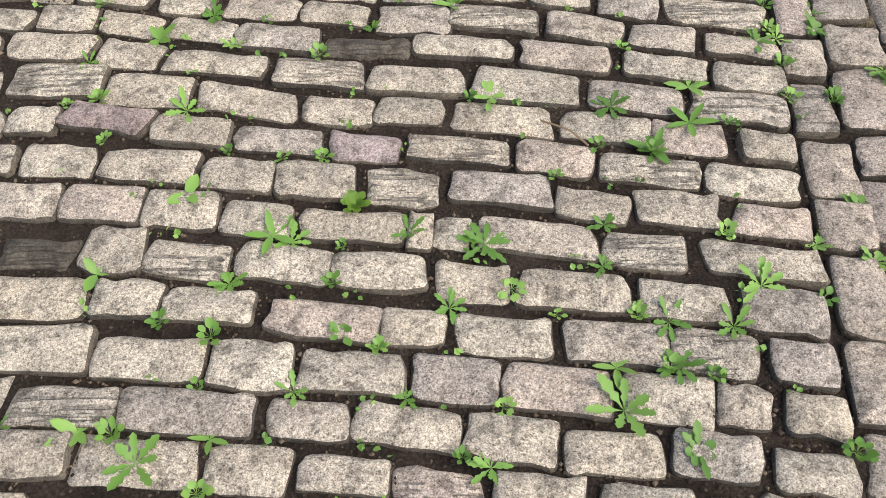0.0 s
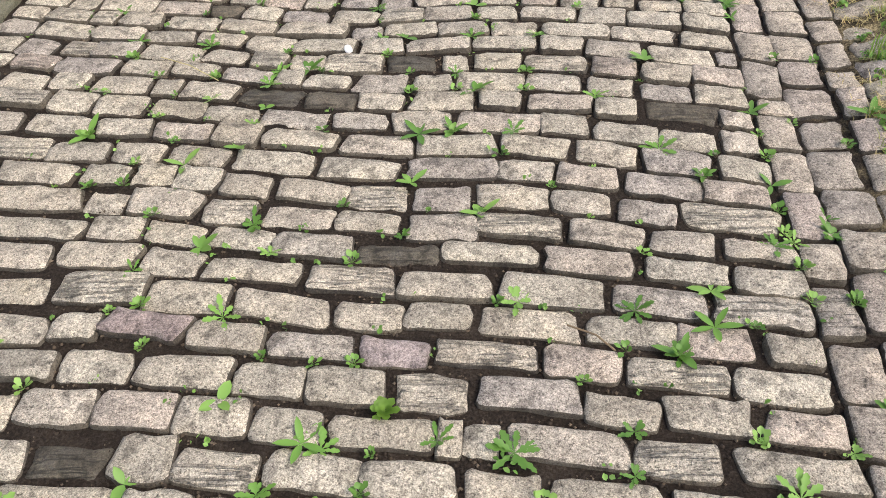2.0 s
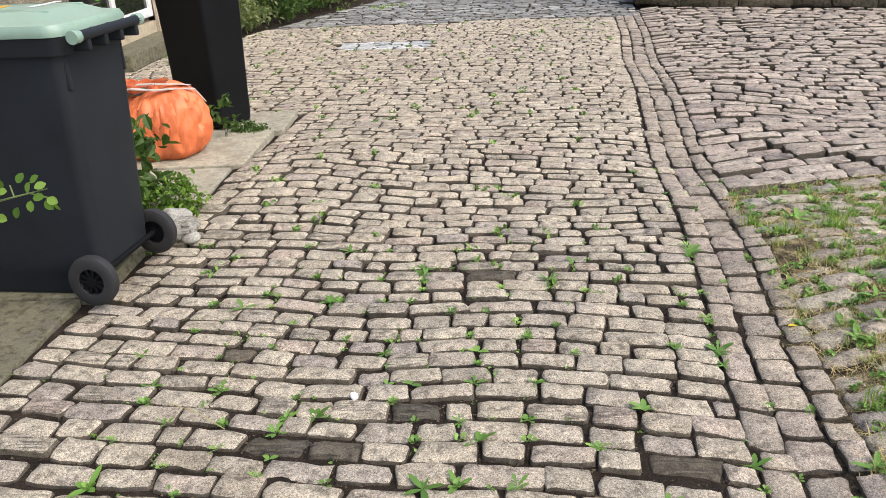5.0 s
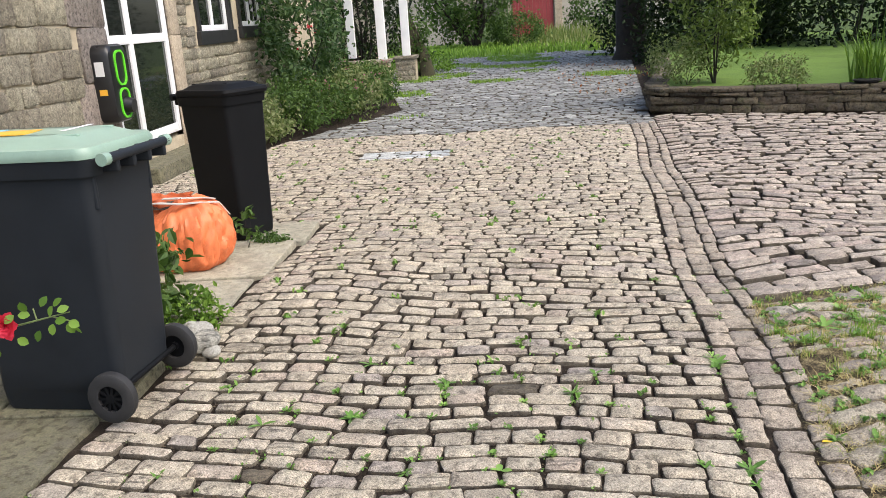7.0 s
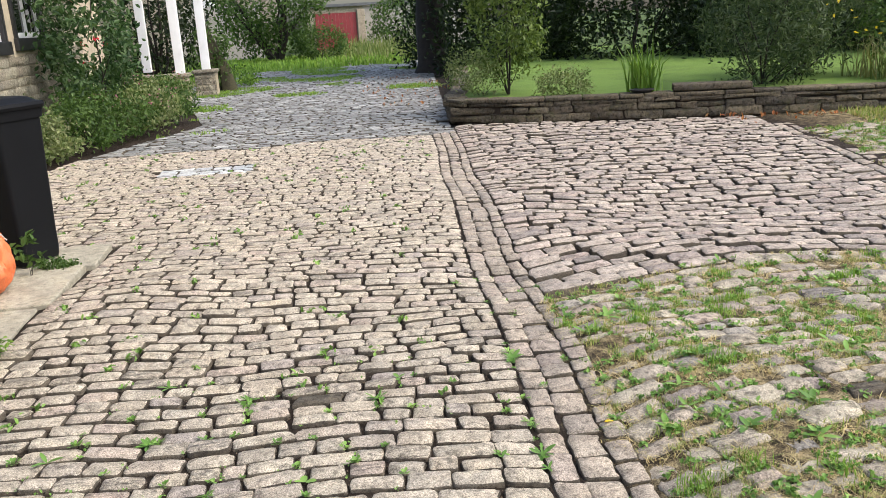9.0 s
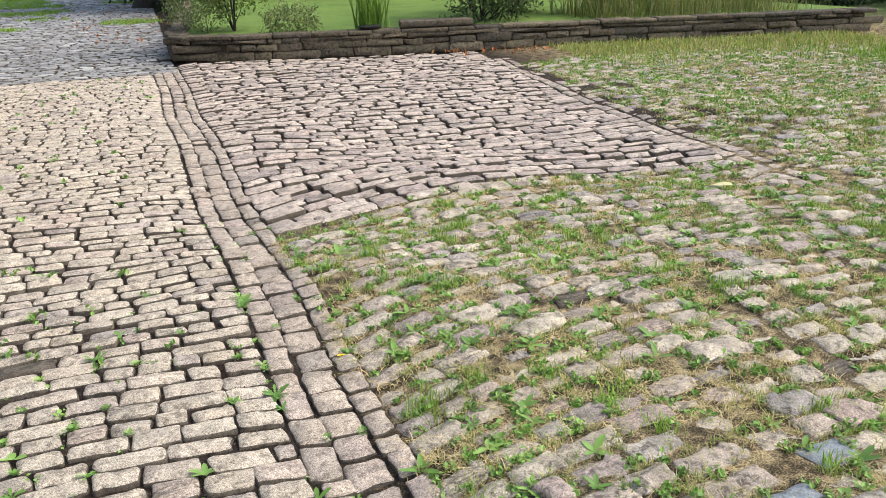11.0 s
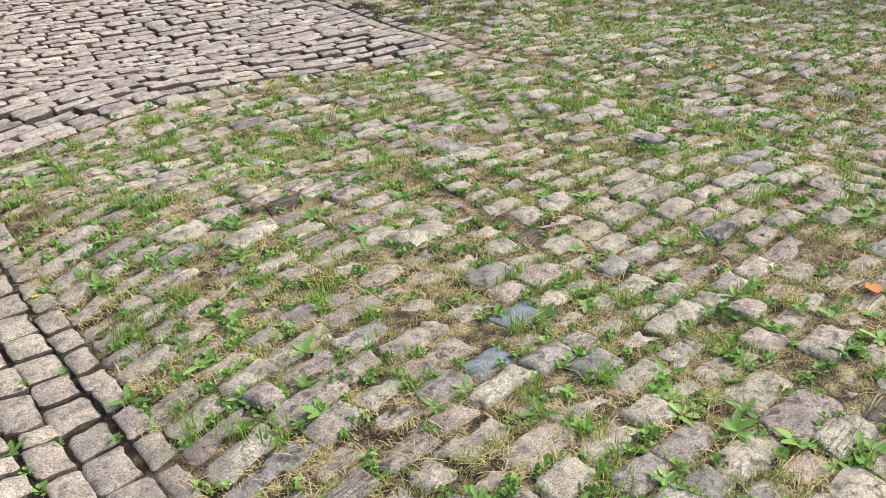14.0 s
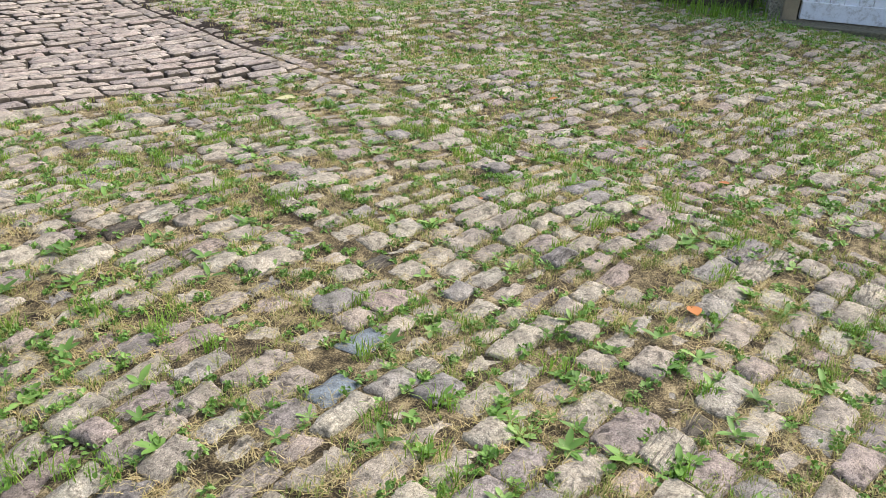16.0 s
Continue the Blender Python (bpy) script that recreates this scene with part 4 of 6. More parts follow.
# ---- porch ----
porch = empty("porch", pose(-2.4, 20.0, 0), "white timber porch posts standing on low stone plinths", "porch")
for px, py in ((-0.03, 0.0), (0.42, 1.3), (-1.0, 1.6)):
    part("post", box(bmesh.new(), px - 0.10, px + 0.10, py - 0.10, py + 0.10, 0.62, 3.4, 0.012), white_paint, porch, smooth=False)
for (x0, x1, y0, y1) in ((-0.55, 0.12, -0.25, 0.25), (0.15, 0.65, 1.0, 1.6), (-1.8, -0.56, -0.2, 0.2)):
    plinth = part("plinth", box(bmesh.new(), x0, x1, y0, y1, 0, 0.54), mortar, porch, smooth=False)
    for k in range(4):
        x = x0
        while x < x1 - 0.05:
            ln = min(g_h.uniform(0.15, 0.3), x1 - x)
            part("stone_block", box(bmesh.new(), x + 0.006, x + ln - 0.006, y0 - 0.02, y0 + 0.1, k * 0.135 + 0.005, k * 0.135 + 0.13, 0.012), house_stone, plinth)
            x += ln
    part("coping", box(bmesh.new(), x0 - 0.05, x1 + 0.05, y0 - 0.06, y1 + 0.06, 0.545, 0.62, 0.015), house_stone, plinth)
part("beam", box(bmesh.new(), -1.1, 0.55, -0.12, 0.12, 3.4, 3.62), white_paint, porch, smooth=False)

# ---- garden wall ----
garden_wall = tagged(new("garden_wall"), "low dry-laid retaining wall of dark mossy stone", "wall", kind="structure")
line = [Vector((4.1, 20.5)), Vector((2.85, 14.5)), Vector((2.4, 12.8))]
for k in range(7):
    a = radians(180 + 75 * k / 6)
    line.append(Vector((2.85 + 0.5 * math.cos(a), 12.25 + 0.5 * math.sin(a))))
for x in np.arange(3.2, 12.1, 0.4):
    line.append(Vector((x, wall_front(x))))
lengths = [0.0]
for a, b in zip(line, line[1:]):
    lengths.append(lengths[-1] + (b - a).length)


def along(s):
    for k in range(len(line) - 1):
        if s <= lengths[k + 1] or k == len(line) - 2:
            f = (s - lengths[k]) / (lengths[k + 1] - lengths[k])
            p, d = line[k].lerp(line[k + 1], f), (line[k + 1] - line[k]).normalized()
            return p, d


core = []
s = 0.0
while s <= lengths[-1]:
    p, d = along(s)
    nrm = Vector((-d.y, d.x))
    core.append([(p.x + nrm.x * o, p.y + nrm.y * o, z) for o, z in ((0.03, -0.1), (0.03, 0.28), (0.26, 0.28), (0.26, -0.1))])
    s += 0.25
part("wall_core", loft(bmesh.new(), core), soil, garden_wall, smooth=False)
g_w = np.random.default_rng(17)
zc = -0.01
for course, h in enumerate((0.13, 0.10, 0.065, 0.05)):
    s = 0.0
    while s < lengths[-1] - 0.1:
        ln = g_w.uniform(0.2, 0.75) if course < 3 else g_w.uniform(0.3, 0.7)
        p, d = along(s + ln / 2)
        hh = h * g_w.uniform(0.86, 1.04)
        v, f = sett_solid(ln - 0.008, hh - 0.004, 0.02, g_w, 0.018, 0.012)
        me = mesh_of("wall_stone", [(a, b2 * 0 - hgt - 0.012, b2) for a, b2, hgt in v], [tuple(reversed(q)) for q in f])
        if course == 3:
            bm = box(bmesh.new(), -ln / 2 + 0.006, ln / 2 - 0.006, -0.03, 0.28, -h / 2, h / 2 + g_w.uniform(-0.006, 0.012), 0.014)
            for w in bm.verts:
                w.co += Vector((0, 0.016 * noise.noise(w.co * 9 + Vector((s, 0, 0))), 0.008 * noise.noise(w.co * 12 + Vector((0, s, 0)))))
            ob = part("coping_stone", bm, wall_stone, garden_wall)
        else:
            ob = part("wall_stone", me, wall_stone, garden_wall)
        ob.matrix_basis = pose(p.x, p.y, zc + h / 2, 0, 0, math.degrees(math.atan2(d.y, d.x)))
        ob.location += Vector((d.y, -d.x, 0)) * g_w.uniform(-0.012, 0.016)
        s += ln
    zc += h
bm = box(bmesh.new(), -0.52, 0.52, -0.13, 0.13, 0, 0.095, 0.018)
for v in bm.verts:
    v.co += Vector((0.01, 0.012, 0.008)) * noise.noise(v.co * 6)
slab = tagged(part("coping_slab", bm, wall_stone), "long mossy stone slab lying loose on the garden wall", "stone slab")
slab.matrix_world = pose(5.75, wall_front(5.75) + 0.14, 0.35, 0, 0, -18.3)
bm = bmesh.new()
loft(bm, [rounded(0.34 * s, 0.26 * s, 0.12 * s, z, seg=5) for z, s in ((0, 0.75), (0.03, 1.0), (0.045, 1.0), (0.05, 0.85))])
dish = tagged(part("saucer", bm, black_paint), "dark round saucer on the garden wall beside the slab", "saucer")
dish.matrix_world = pose(4.85, wall_front(4.85) + 0.12, 0.35)

# ---- lawn behind the wall ----
bm = bmesh.new()
loft(bm, [[(x, wall_front(max(x, 2.6)) + 0.18 if x > 2.7 else 12.3, 0.30) for x in np.arange(2.55, 13, 0.5)], [(x + 3.0 * (13 - x) / 10.5, 26 + 0 * x, 0.36) for x in np.arange(2.55, 13, 0.5)]], cap=False)
lawn_mat = plain("mown_lawn", (0.125, 0.20, 0.045), 0.9, 0.3, 1.5, 70.0, 0.03, spec=0.15)
tagged(part("lawn", bm, lawn_mat), "bright green mown lawn behind the garden wall", "lawn", kind="structure")

# ---- garage on the yard ----
garage = empty("garage", pose(9.9, 1.45, 0, 0, 0, 18), "stone garage with flaking white boarded doors", "garage")
# local: the front faces -x, y along the front
bm = bmesh.new()
for (y0, y1, z0, z1) in ((-4.2, -2.05, 0, 2.6), (0.47, 0.75, 0, 2.6), (-2.05, 0.47, 2.25, 2.6)):
    box(bm, 0.02, 0.4, y0, y1, z0, z1)
part("wall", bm, house_stone, garage, smooth=False)
part("wall", box(bmesh.new(), 0.4, 5.0, 0.4, 0.75, 0, 2.6), house_stone, garage, smooth=False)
part("wall", box(bmesh.new(), 0.4, 5.0, -4.2, -3.85, 0, 2.6), house_stone, garage, smooth=False)
part("roof", box(bmesh.new(), 0.0, 5.2, -4.4, 0.95, 2.6, 2.75), slate, garage, smooth=False)
for y0, y1 in ((-2.03, -0.8), (-0.785, 0.45)):
    door = new("door_leaf")
    door.parent = garage
    n = 9
    for k in range(n):
        a = y0 + (y1 - y0) * k / n
        part("board", box(bmesh.new(), 0.03, 0.07, a + 0.002, a + (y1 - y0) / n - 0.002, 0.06, 2.2, 0.004, 1), flaking_paint, door, smooth=False)
    part("ledge", box(bmesh.new(), 0.0, 0.03, y0 + 0.01, y1 - 0.01, 0.06, 0.24, 0.006), flaking_paint, door, smooth=False)
part("door_step", box(bmesh.new(), -0.32, 0.3, -2.3, 0.6, -0.05, 0.045, 0.012), flag_stone, garage, smooth=False)
part("door_post", box(bmesh.new(), -0.02, 0.1, 0.47, 0.62, 0, 2.3, 0.01), plain("bare_wood", (0.30, 0.24, 0.15), 0.85), garage, smooth=False)
bm = box(bmesh.new(), -0.55, 0.55, -0.14, 0.14, 0, 0.22, 0.03)
for v in bm.verts:
    v.co += Vector((0.03, 0.02, 0.015)) * noise.noise(v.co * 4)
trough = tagged(part("stone_block", bm, wall_stone), "dark mossy stone block lying in the grass by the garage", "stone block")
trough.matrix_world = pose(10.2, 3.05, 0.0, 0, 0, 108)

# ---- far end of the lane ----
shed = empty("red_garage", pose(2.95, 50, 0), "distant garage with red painted boarded doors", "garage")
for k in range(12):
    part("board", box(bmesh.new(), -1.3 + k * 0.2 + 0.005, -1.3 + k * 0.2 + 0.195, -0.06, 0.0, 0.0, 2.15), red_paint, shed, smooth=False)
part("wall", box(bmesh.new(), -1.7, 1.5, 0.0, 5.0, 0, 2.5), house_stone, shed, smooth=False)
part("gatepost", box(bmesh.new(), 1.15, 1.6, -0.2, 0.15, 0, 2.3, 0.03), buff_dressed, shed, smooth=False)
part("roof", box(bmesh.new(), -1.9, 1.7, -0.2, 5.2, 2.5, 2.65), slate, shed, smooth=False)
fence = empty("board_fence", pose(-5.6, 46, 0), "weathered pale grey vertical board fence", "fence")
for k in range(30):
    part("board", box(bmesh.new(), k * 0.145, k * 0.145 + 0.138, -0.012, 0.012, 0.0, 2.75 + 0.03 * math.sin(k * 2.3)), grey_boards, fence, smooth=False)
part("rail", box(bmesh.new(), 0, 4.35, 0.012, 0.06, 0.5, 0.6), grey_boards, fence, smooth=False)
part("rail", box(bmesh.new(), 0, 4.35, 0.012, 0.06, 2.2, 2.3), grey_boards, fence, smooth=False)
cottage = empty("far_cottage", pose(-5.5, 56, 0), "distant stone cottage with a pale shuttered window", "house")
part("wall", box(bmesh.new(), -6.0, 5.0, 0, 6, 0, 6), house_stone, cottage, smooth=False)
part("roof", box(bmesh.new(), -6.3, 5.3, -0.3, 6.3, 6, 6.3), slate, cottage, smooth=False)
window = part("shutter", box(bmesh.new(), -0.2, 1.2, -0.05, 0, 2.6, 4.4), white_paint, cottage, smooth=False)
for k in range(12):
    part("slat", box(bmesh.new(), -0.15, 1.15, -0.09, -0.05, 2.65 + k * 0.145, 2.73 + k * 0.145), label_white, window, smooth=False)
yard_wall = empty("far_shed", pose(6.4, 54, 0), "distant grey shed beyond tall grass", "shed")
part("wall", box(bmesh.new(), -1.6, 5.0, 0, 3, 0, 2.6), grey_boards, yard_wall, smooth=False)
part("roof", box(bmesh.new(), -1.8, 5.2, -0.2, 3.2, 2.6, 2.75), slate, yard_wall, smooth=False)

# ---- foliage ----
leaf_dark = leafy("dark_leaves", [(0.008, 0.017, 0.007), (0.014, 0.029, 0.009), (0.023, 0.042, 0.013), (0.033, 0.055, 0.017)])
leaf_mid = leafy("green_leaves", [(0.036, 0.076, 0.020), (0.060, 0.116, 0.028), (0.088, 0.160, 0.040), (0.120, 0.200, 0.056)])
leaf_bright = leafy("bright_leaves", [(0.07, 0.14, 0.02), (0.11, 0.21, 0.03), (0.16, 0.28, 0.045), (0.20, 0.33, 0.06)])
leaf_rose = leafy("rose_leaves", [(0.025, 0.06, 0.022), (0.045, 0.095, 0.035), (0.075, 0.14, 0.055), (0.13, 0.20, 0.085)], 0.4)
leaf_pale = leafy("pale_leaves", [(0.10, 0.15, 0.05), (0.16, 0.21, 0.08), (0.22, 0.27, 0.12), (0.28, 0.30, 0.17)])
weed_green = leafy("weed_leaves", [(0.09, 0.19, 0.035), (0.13, 0.26, 0.05), (0.18, 0.33, 0.07), (0.24, 0.40, 0.10)], 0.42, 0.2)
grass_mix = leafy("grass_and_straw", [(0.12, 0.22, 0.035), (0.18, 0.30, 0.05), (0.38, 0.34, 0.14), (0.24, 0.34, 0.07), (0.48, 0.41, 0.22), (0.15, 0.25, 0.045), (0.42, 0.36, 0.18), (0.22, 0.34, 0.06)], 0.7, 0.3)
grass_green = leafy("fresh_grass", [(0.12, 0.23, 0.03), (0.17, 0.30, 0.045), (0.22, 0.37, 0.06), (0.28, 0.42, 0.08)], 0.6, 0.35)
straw_dry = leafy("dry_grass", [(0.48, 0.40, 0.20), (0.58, 0.50, 0.29), (0.42, 0.31, 0.16), (0.36, 0.35, 0.14)], 0.8, 0.2)
petal_pink = leafy("pink_petals", [(0.45, 0.12, 0.25), (0.55, 0.22, 0.36)])
petal_red = leafy("rose_petals", [(0.60, 0.02, 0.06), (0.75, 0.05, 0.10), (0.85, 0.12, 0.16)])
petal_yellow = leafy("yellow_petals", [(0.75, 0.55, 0.03), (0.8, 0.62, 0.06)])
leaf_fallen = leafy("fallen_leaves", [(0.42, 0.12, 0.03), (0.50, 0.20, 0.06), (0.30, 0.09, 0.04), (0.45, 0.26, 0.10)], 0.6, 0.1)


def cloud(name, centres, size, material, parent=None, label="", g=rng, up=0.4, ratio=0.5):
    """Many small folded leaves, one at each centre."""
    n = len(centres)
    c = np.asarray(centres, float)
    s = size * g.uniform(0.6, 1.4, n)
    d = g.normal(size=(n, 3))
    d[:, 2] -= up * 0.6
    d /= np.linalg.norm(d, axis=1)[:, None]
    nn = g.normal(size=(n, 3))
    nn[:, 2] += up * 3
    side = np.cross(d, nn)
    side /= np.linalg.norm(side, axis=1)[:, None] + 1e-9
    fold = np.cross(side, d) * (s * 0.12)[:, None]
    v = np.empty((n, 6, 3))
    L, W = d * s[:, None], side * (s * ratio * 0.5)[:, None]
    v[:, 0], v[:, 1], v[:, 2], v[:, 3] = c - L * 0.5, c - L * 0.1 + W + fold, c + L * 0.5, c - L * 0.1 - W + fold
    v[:, 4], v[:, 5] = c + L * 0.25 + W * 0.75 + fold, c + L * 0.25 - W * 0.75 + fold
    base = np.arange(n)[:, None] * 6
    faces = np.concatenate([base + np.array([[0, 1, 4, 2]]), base + np.array([[0, 2, 5, 3]])])
    ob = part(name, mesh_of(name, v.reshape(-1, 3), faces.tolist()), material, parent, label, smooth=False)
    return ob


def clumps(g, n_clumps, per, boxlo, boxhi, spread, shell=True):
    """Leaf centres in clumps in and on an ellipsoid that fits a box."""
    lo, hi = np.array(boxlo, float), np.array(boxhi, float)
    mid, half = (lo + hi) / 2, (hi - lo) / 2
    d = g.normal(size=(n_clumps, 3))
    d /= np.linalg.norm(d, axis=1)[:, None]
    r = g.uniform(0.45, 1.0, n_clumps) ** (0.5 if shell else 1.0)
    k = mid + d * half * r[:, None]
    k = k[k[:, 2] > lo[2] + 0.02]
    pts = k[g.integers(len(k), size=n_clumps * per)] + g.normal(size=(n_clumps * per, 3)) * spread
    return pts[pts[:, 2] > lo[2] - spread * 0.3]


def limbs(bm, g, foot, tops, r0):
    for t in tops:
        a, b = Vector(foot), Vector(t)
        m1 = a.lerp(b, 0.35) + Vector(g.normal(0, 0.08, 3)) * (b - a).length * 0.5
        m2 = a.lerp(b, 0.7) + Vector(g.normal(0, 0.06, 3)) * (b - a).length * 0.5
        tube(bm, [a, m1, m2, b], [r0, r0 * 0.7, r0 * 0.4, r0 * 0.12], 6)
    return bm


def bush(name, label, category, foot, lo, hi, n_clumps, per, spread, leaf, material, g, stems=5, stem_r=0.02, up=0.4, ratio=0.5):
    thing = empty(name, Matrix.Translation(foot), label, category)
    f = np.array(foot)
    pts = clumps(g, n_clumps, per, np.array(lo) - f, np.array(hi) - f, spread)
    cloud("crown", pts, leaf, material, thing, g=g, up=up, ratio=ratio)
    tops = [tuple(pts[g.integers(len(pts))] * np.array((0.8, 0.8, 0.9))) for _ in range(stems)]
    part("stem", limbs(bmesh.new(), g, (0, 0, -0.03), tops, stem_r), bark, thing)
    return thing


g_p = np.random.default_rng(77)
bush("climbing_rose", "tall climbing rose with pink blooms against the house", "rose bush", (-3.2, 14.0, 0), (-3.7, 12.9, 0.2), (-2.4, 15.6, 3.2), 150, 32, 0.12, 0.10, leaf_rose, g_p, 7)
cloud("rose_bloom", clumps(g_p, 5, 6, (-3.4, 12.9, 0.9), (-2.6, 14.4, 2.3), 0.025), 0.045, petal_red).parent = None
bpy.data.objects["rose_bloom"].name = "rose_blooms"
tagged(bpy.data.objects["rose_blooms"], "scattered red and pink blooms on the climbing rose", "flowers", kind="stuff")
for k, (x, y, w, h) in enumerate(((-3.2, 11.2, 0.5, 0.55), (-2.9, 12.0, 0.6, 0.7), (-2.65, 12.9, 0.6, 0.75), (-2.3, 13.8, 0.55, 0.75), (-2.1, 14.9, 0.5, 0.7), (-2.6, 15.2, 0.6, 0.9), (-2.3, 16.6, 0.55, 0.7), (-3.3, 15.5, 0.6, 1.1), (-2.6, 17.8, 0.5, 0.65))):
    bush("border_plant", "leafy border perennials with small mauve flowers", "plant", (x, y, 0), (x - w, y - 0.55, 0.02), (x + w, y + 0.6, h), 60, 26, 0.08, 0.065, leaf_mid if k % 3 else leaf_pale, g_p, 5, 0.008)
pk = cloud("border_flowers", np.concatenate([clumps(g_p, 26, 5, (-3.0, 11.6, 0.4), (-1.5, 16.5, 0.95), 0.06)]), 0.03, petal_pink)
tagged(pk, "tiny mauve flowers over the border plants", "flowers", kind="stuff")
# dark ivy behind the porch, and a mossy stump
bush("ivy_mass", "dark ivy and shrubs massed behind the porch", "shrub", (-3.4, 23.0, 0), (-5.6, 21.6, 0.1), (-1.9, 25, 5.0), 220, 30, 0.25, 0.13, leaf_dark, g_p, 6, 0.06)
bm = tube(bmesh.new(), [(0, 0, 0), (-0.12, 0.05, 0.6), (-0.35, 0.1, 1.3), (-0.5, 0.15, 1.75)], [0.22, 0.16, 0.12, 0.05], 10)
tube(bm, [(-0.4, 0, 0), (-0.42, 0, 0.7), (-0.3, 0.0, 1.35)], [0.2, 0.15, 0.06], 9)
for v in bm.verts:
    v.co += Vector(noise.noise_vector(v.co * 5)) * 0.05
stump = tagged(part("dead_stump", bm, plain("mossy_bark", (0.045, 0.042, 0.02), 0.95, 0.6, 9.0, 40.0, 0.03)), "leaning dead mossy stump beside the porch", "stump")
stump.location = (-1.55, 22.3, -0.02)
bush("ivy_mass", "ivy growing over the dead stump", "shrub", (-1.85, 22.4, 0), (-2.4, 22.0, 0.0), (-1.45, 22.8, 1.7), 40, 24, 0.1, 0.1, leaf_mid, g_p, 3, 0.02)
bush("roadside_plant", "yellow-green plants at the foot of the stump", "plant", (-1.5, 23.2, 0), (-2.3, 22.4, 0.0), (-0.9, 25.5, 0.5), 50, 20, 0.12, 0.09, leaf_bright, g_p, 4, 0.01)
# ivy-covered tree at the end of the lane
bush("ivy_tree", "dense ivy-covered tree at the end of the lane", "tree", (-0.4, 38, 0), (-3.3, 36.5, 0.3), (1.9, 40.5, 6.8), 330, 34, 0.34, 0.17, leaf_mid, g_p, 9, 0.16)
bush("hedge_shrub", "tall green shrub before the far shed", "shrub", (5.6, 44, 0), (4.2, 43, 0.0), (8.5, 46, 2.9), 130, 30, 0.25, 0.15, leaf_mid, g_p, 5, 0.05)
bush("hedge_shrub", "dark round shrub at the end of the lane", "shrub", (1.4, 37.5, 0), (0.2, 36.8, 0.0), (2.7, 39, 1.5), 90, 30, 0.16, 0.12, leaf_mid, g_p, 5, 0.04)


def tree(name, label, foot, trunk_r, fork_z, lo, hi, n_clumps, per, spread, leaf, material, g):
    thing = empty(name, Matrix.Translation(foot), label, "tree")
    f = np.array(foot)
    bm = tube(bmesh.new(), [(0, 0, -0.1), (0.02, 0, 0.25), (0.03, 0.02, fork_z * 0.6), (0.05, 0.0, fork_z)], [trunk_r * 1.35, trunk_r * 1.05, trunk_r, trunk_r * 0.9], 14)
    for v in bm.verts:
        v.co += Vector(noise.noise_vector(v.co * 3)) * 0.05
    part("trunk", bm, bark, thing)
    pts = clumps(g, n_clumps, per, np.array(lo) - f, np.array(hi) - f, spread, False)
    tops = [tuple(pts[g.integers(len(pts))]) for _ in range(12)]
    part("limbs", limbs(bmesh.new(), g, (0.05, 0, fork_z * 0.95), tops, trunk_r * 0.4), bark, thing)
    cloud("crown", pts, leaf, material, thing, g=g)
    return thing


tree("broad_tree", "broad dark-leaved tree with a thick trunk over the lane", (4.15, 24.6, 0.0), 0.42, 2.3, (0.6, 21.0, 3.0), (10.0, 31.0, 9.5), 480, 34, 0.35, 0.17, leaf_dark, g_p)
cloud_pts = clumps(g_p, 60, 26, (3.0, 21.2, 2.7), (7.0, 23.5, 3.9), 0.22)
# dark and bright leaf colours stand in for boughs in shade and sun
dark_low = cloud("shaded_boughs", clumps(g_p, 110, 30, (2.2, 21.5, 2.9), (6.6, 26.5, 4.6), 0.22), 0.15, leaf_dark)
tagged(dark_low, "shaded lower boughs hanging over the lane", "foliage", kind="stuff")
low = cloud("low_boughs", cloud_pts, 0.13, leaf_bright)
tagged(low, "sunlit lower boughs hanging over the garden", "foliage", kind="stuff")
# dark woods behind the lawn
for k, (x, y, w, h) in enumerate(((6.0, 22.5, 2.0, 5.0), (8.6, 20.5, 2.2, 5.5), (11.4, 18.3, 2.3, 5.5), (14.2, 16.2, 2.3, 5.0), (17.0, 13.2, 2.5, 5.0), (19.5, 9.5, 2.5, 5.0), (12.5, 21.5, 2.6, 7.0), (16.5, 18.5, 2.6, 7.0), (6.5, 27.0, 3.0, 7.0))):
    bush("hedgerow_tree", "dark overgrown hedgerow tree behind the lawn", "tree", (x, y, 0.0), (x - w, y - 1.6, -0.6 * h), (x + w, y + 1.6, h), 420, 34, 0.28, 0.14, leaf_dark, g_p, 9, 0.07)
bush("hedge_shrub", "dark shrub growing beside the garage", "shrub", (12.2, 4.4, 0), (11.2, 3.1, 0.1), (13.6, 6.2, 2.4), 120, 28, 0.2, 0.11, leaf_dark, g_p, 6, 0.04)
# corner bed
bush("garden_shrub", "slender airy shrub with yellow-green leaves in the corner bed", "shrub", (3.35, 12.6, 0.28), (2.8, 12.0, 0.5), (3.95, 13.4, 3.1), 150, 24, 0.10, 0.085, leafy("shrub_leaves", [(0.055, 0.095, 0.02), (0.09, 0.14, 0.032), (0.14, 0.20, 0.05), (0.20, 0.27, 0.08)]), g_p, 9, 0.014, 0.5, 0.45)
bush("flowering_plant", "low loose plant with pale purple flowers in the corner bed", "plant", (2.95, 12.7, 0.28), (2.45, 12.2, 0.28), (3.3, 13.7, 0.95), 70, 24, 0.07, 0.05, leaf_pale, g_p, 6, 0.006)
bush("flowering_plant", "low grey-green plant spilling along the garden wall", "plant", (3.95, 11.85, 0.28), (3.55, 11.45, 0.28), (4.4, 12.2, 0.68), 60, 24, 0.06, 0.045, leaf_pale, g_p, 6, 0.006)
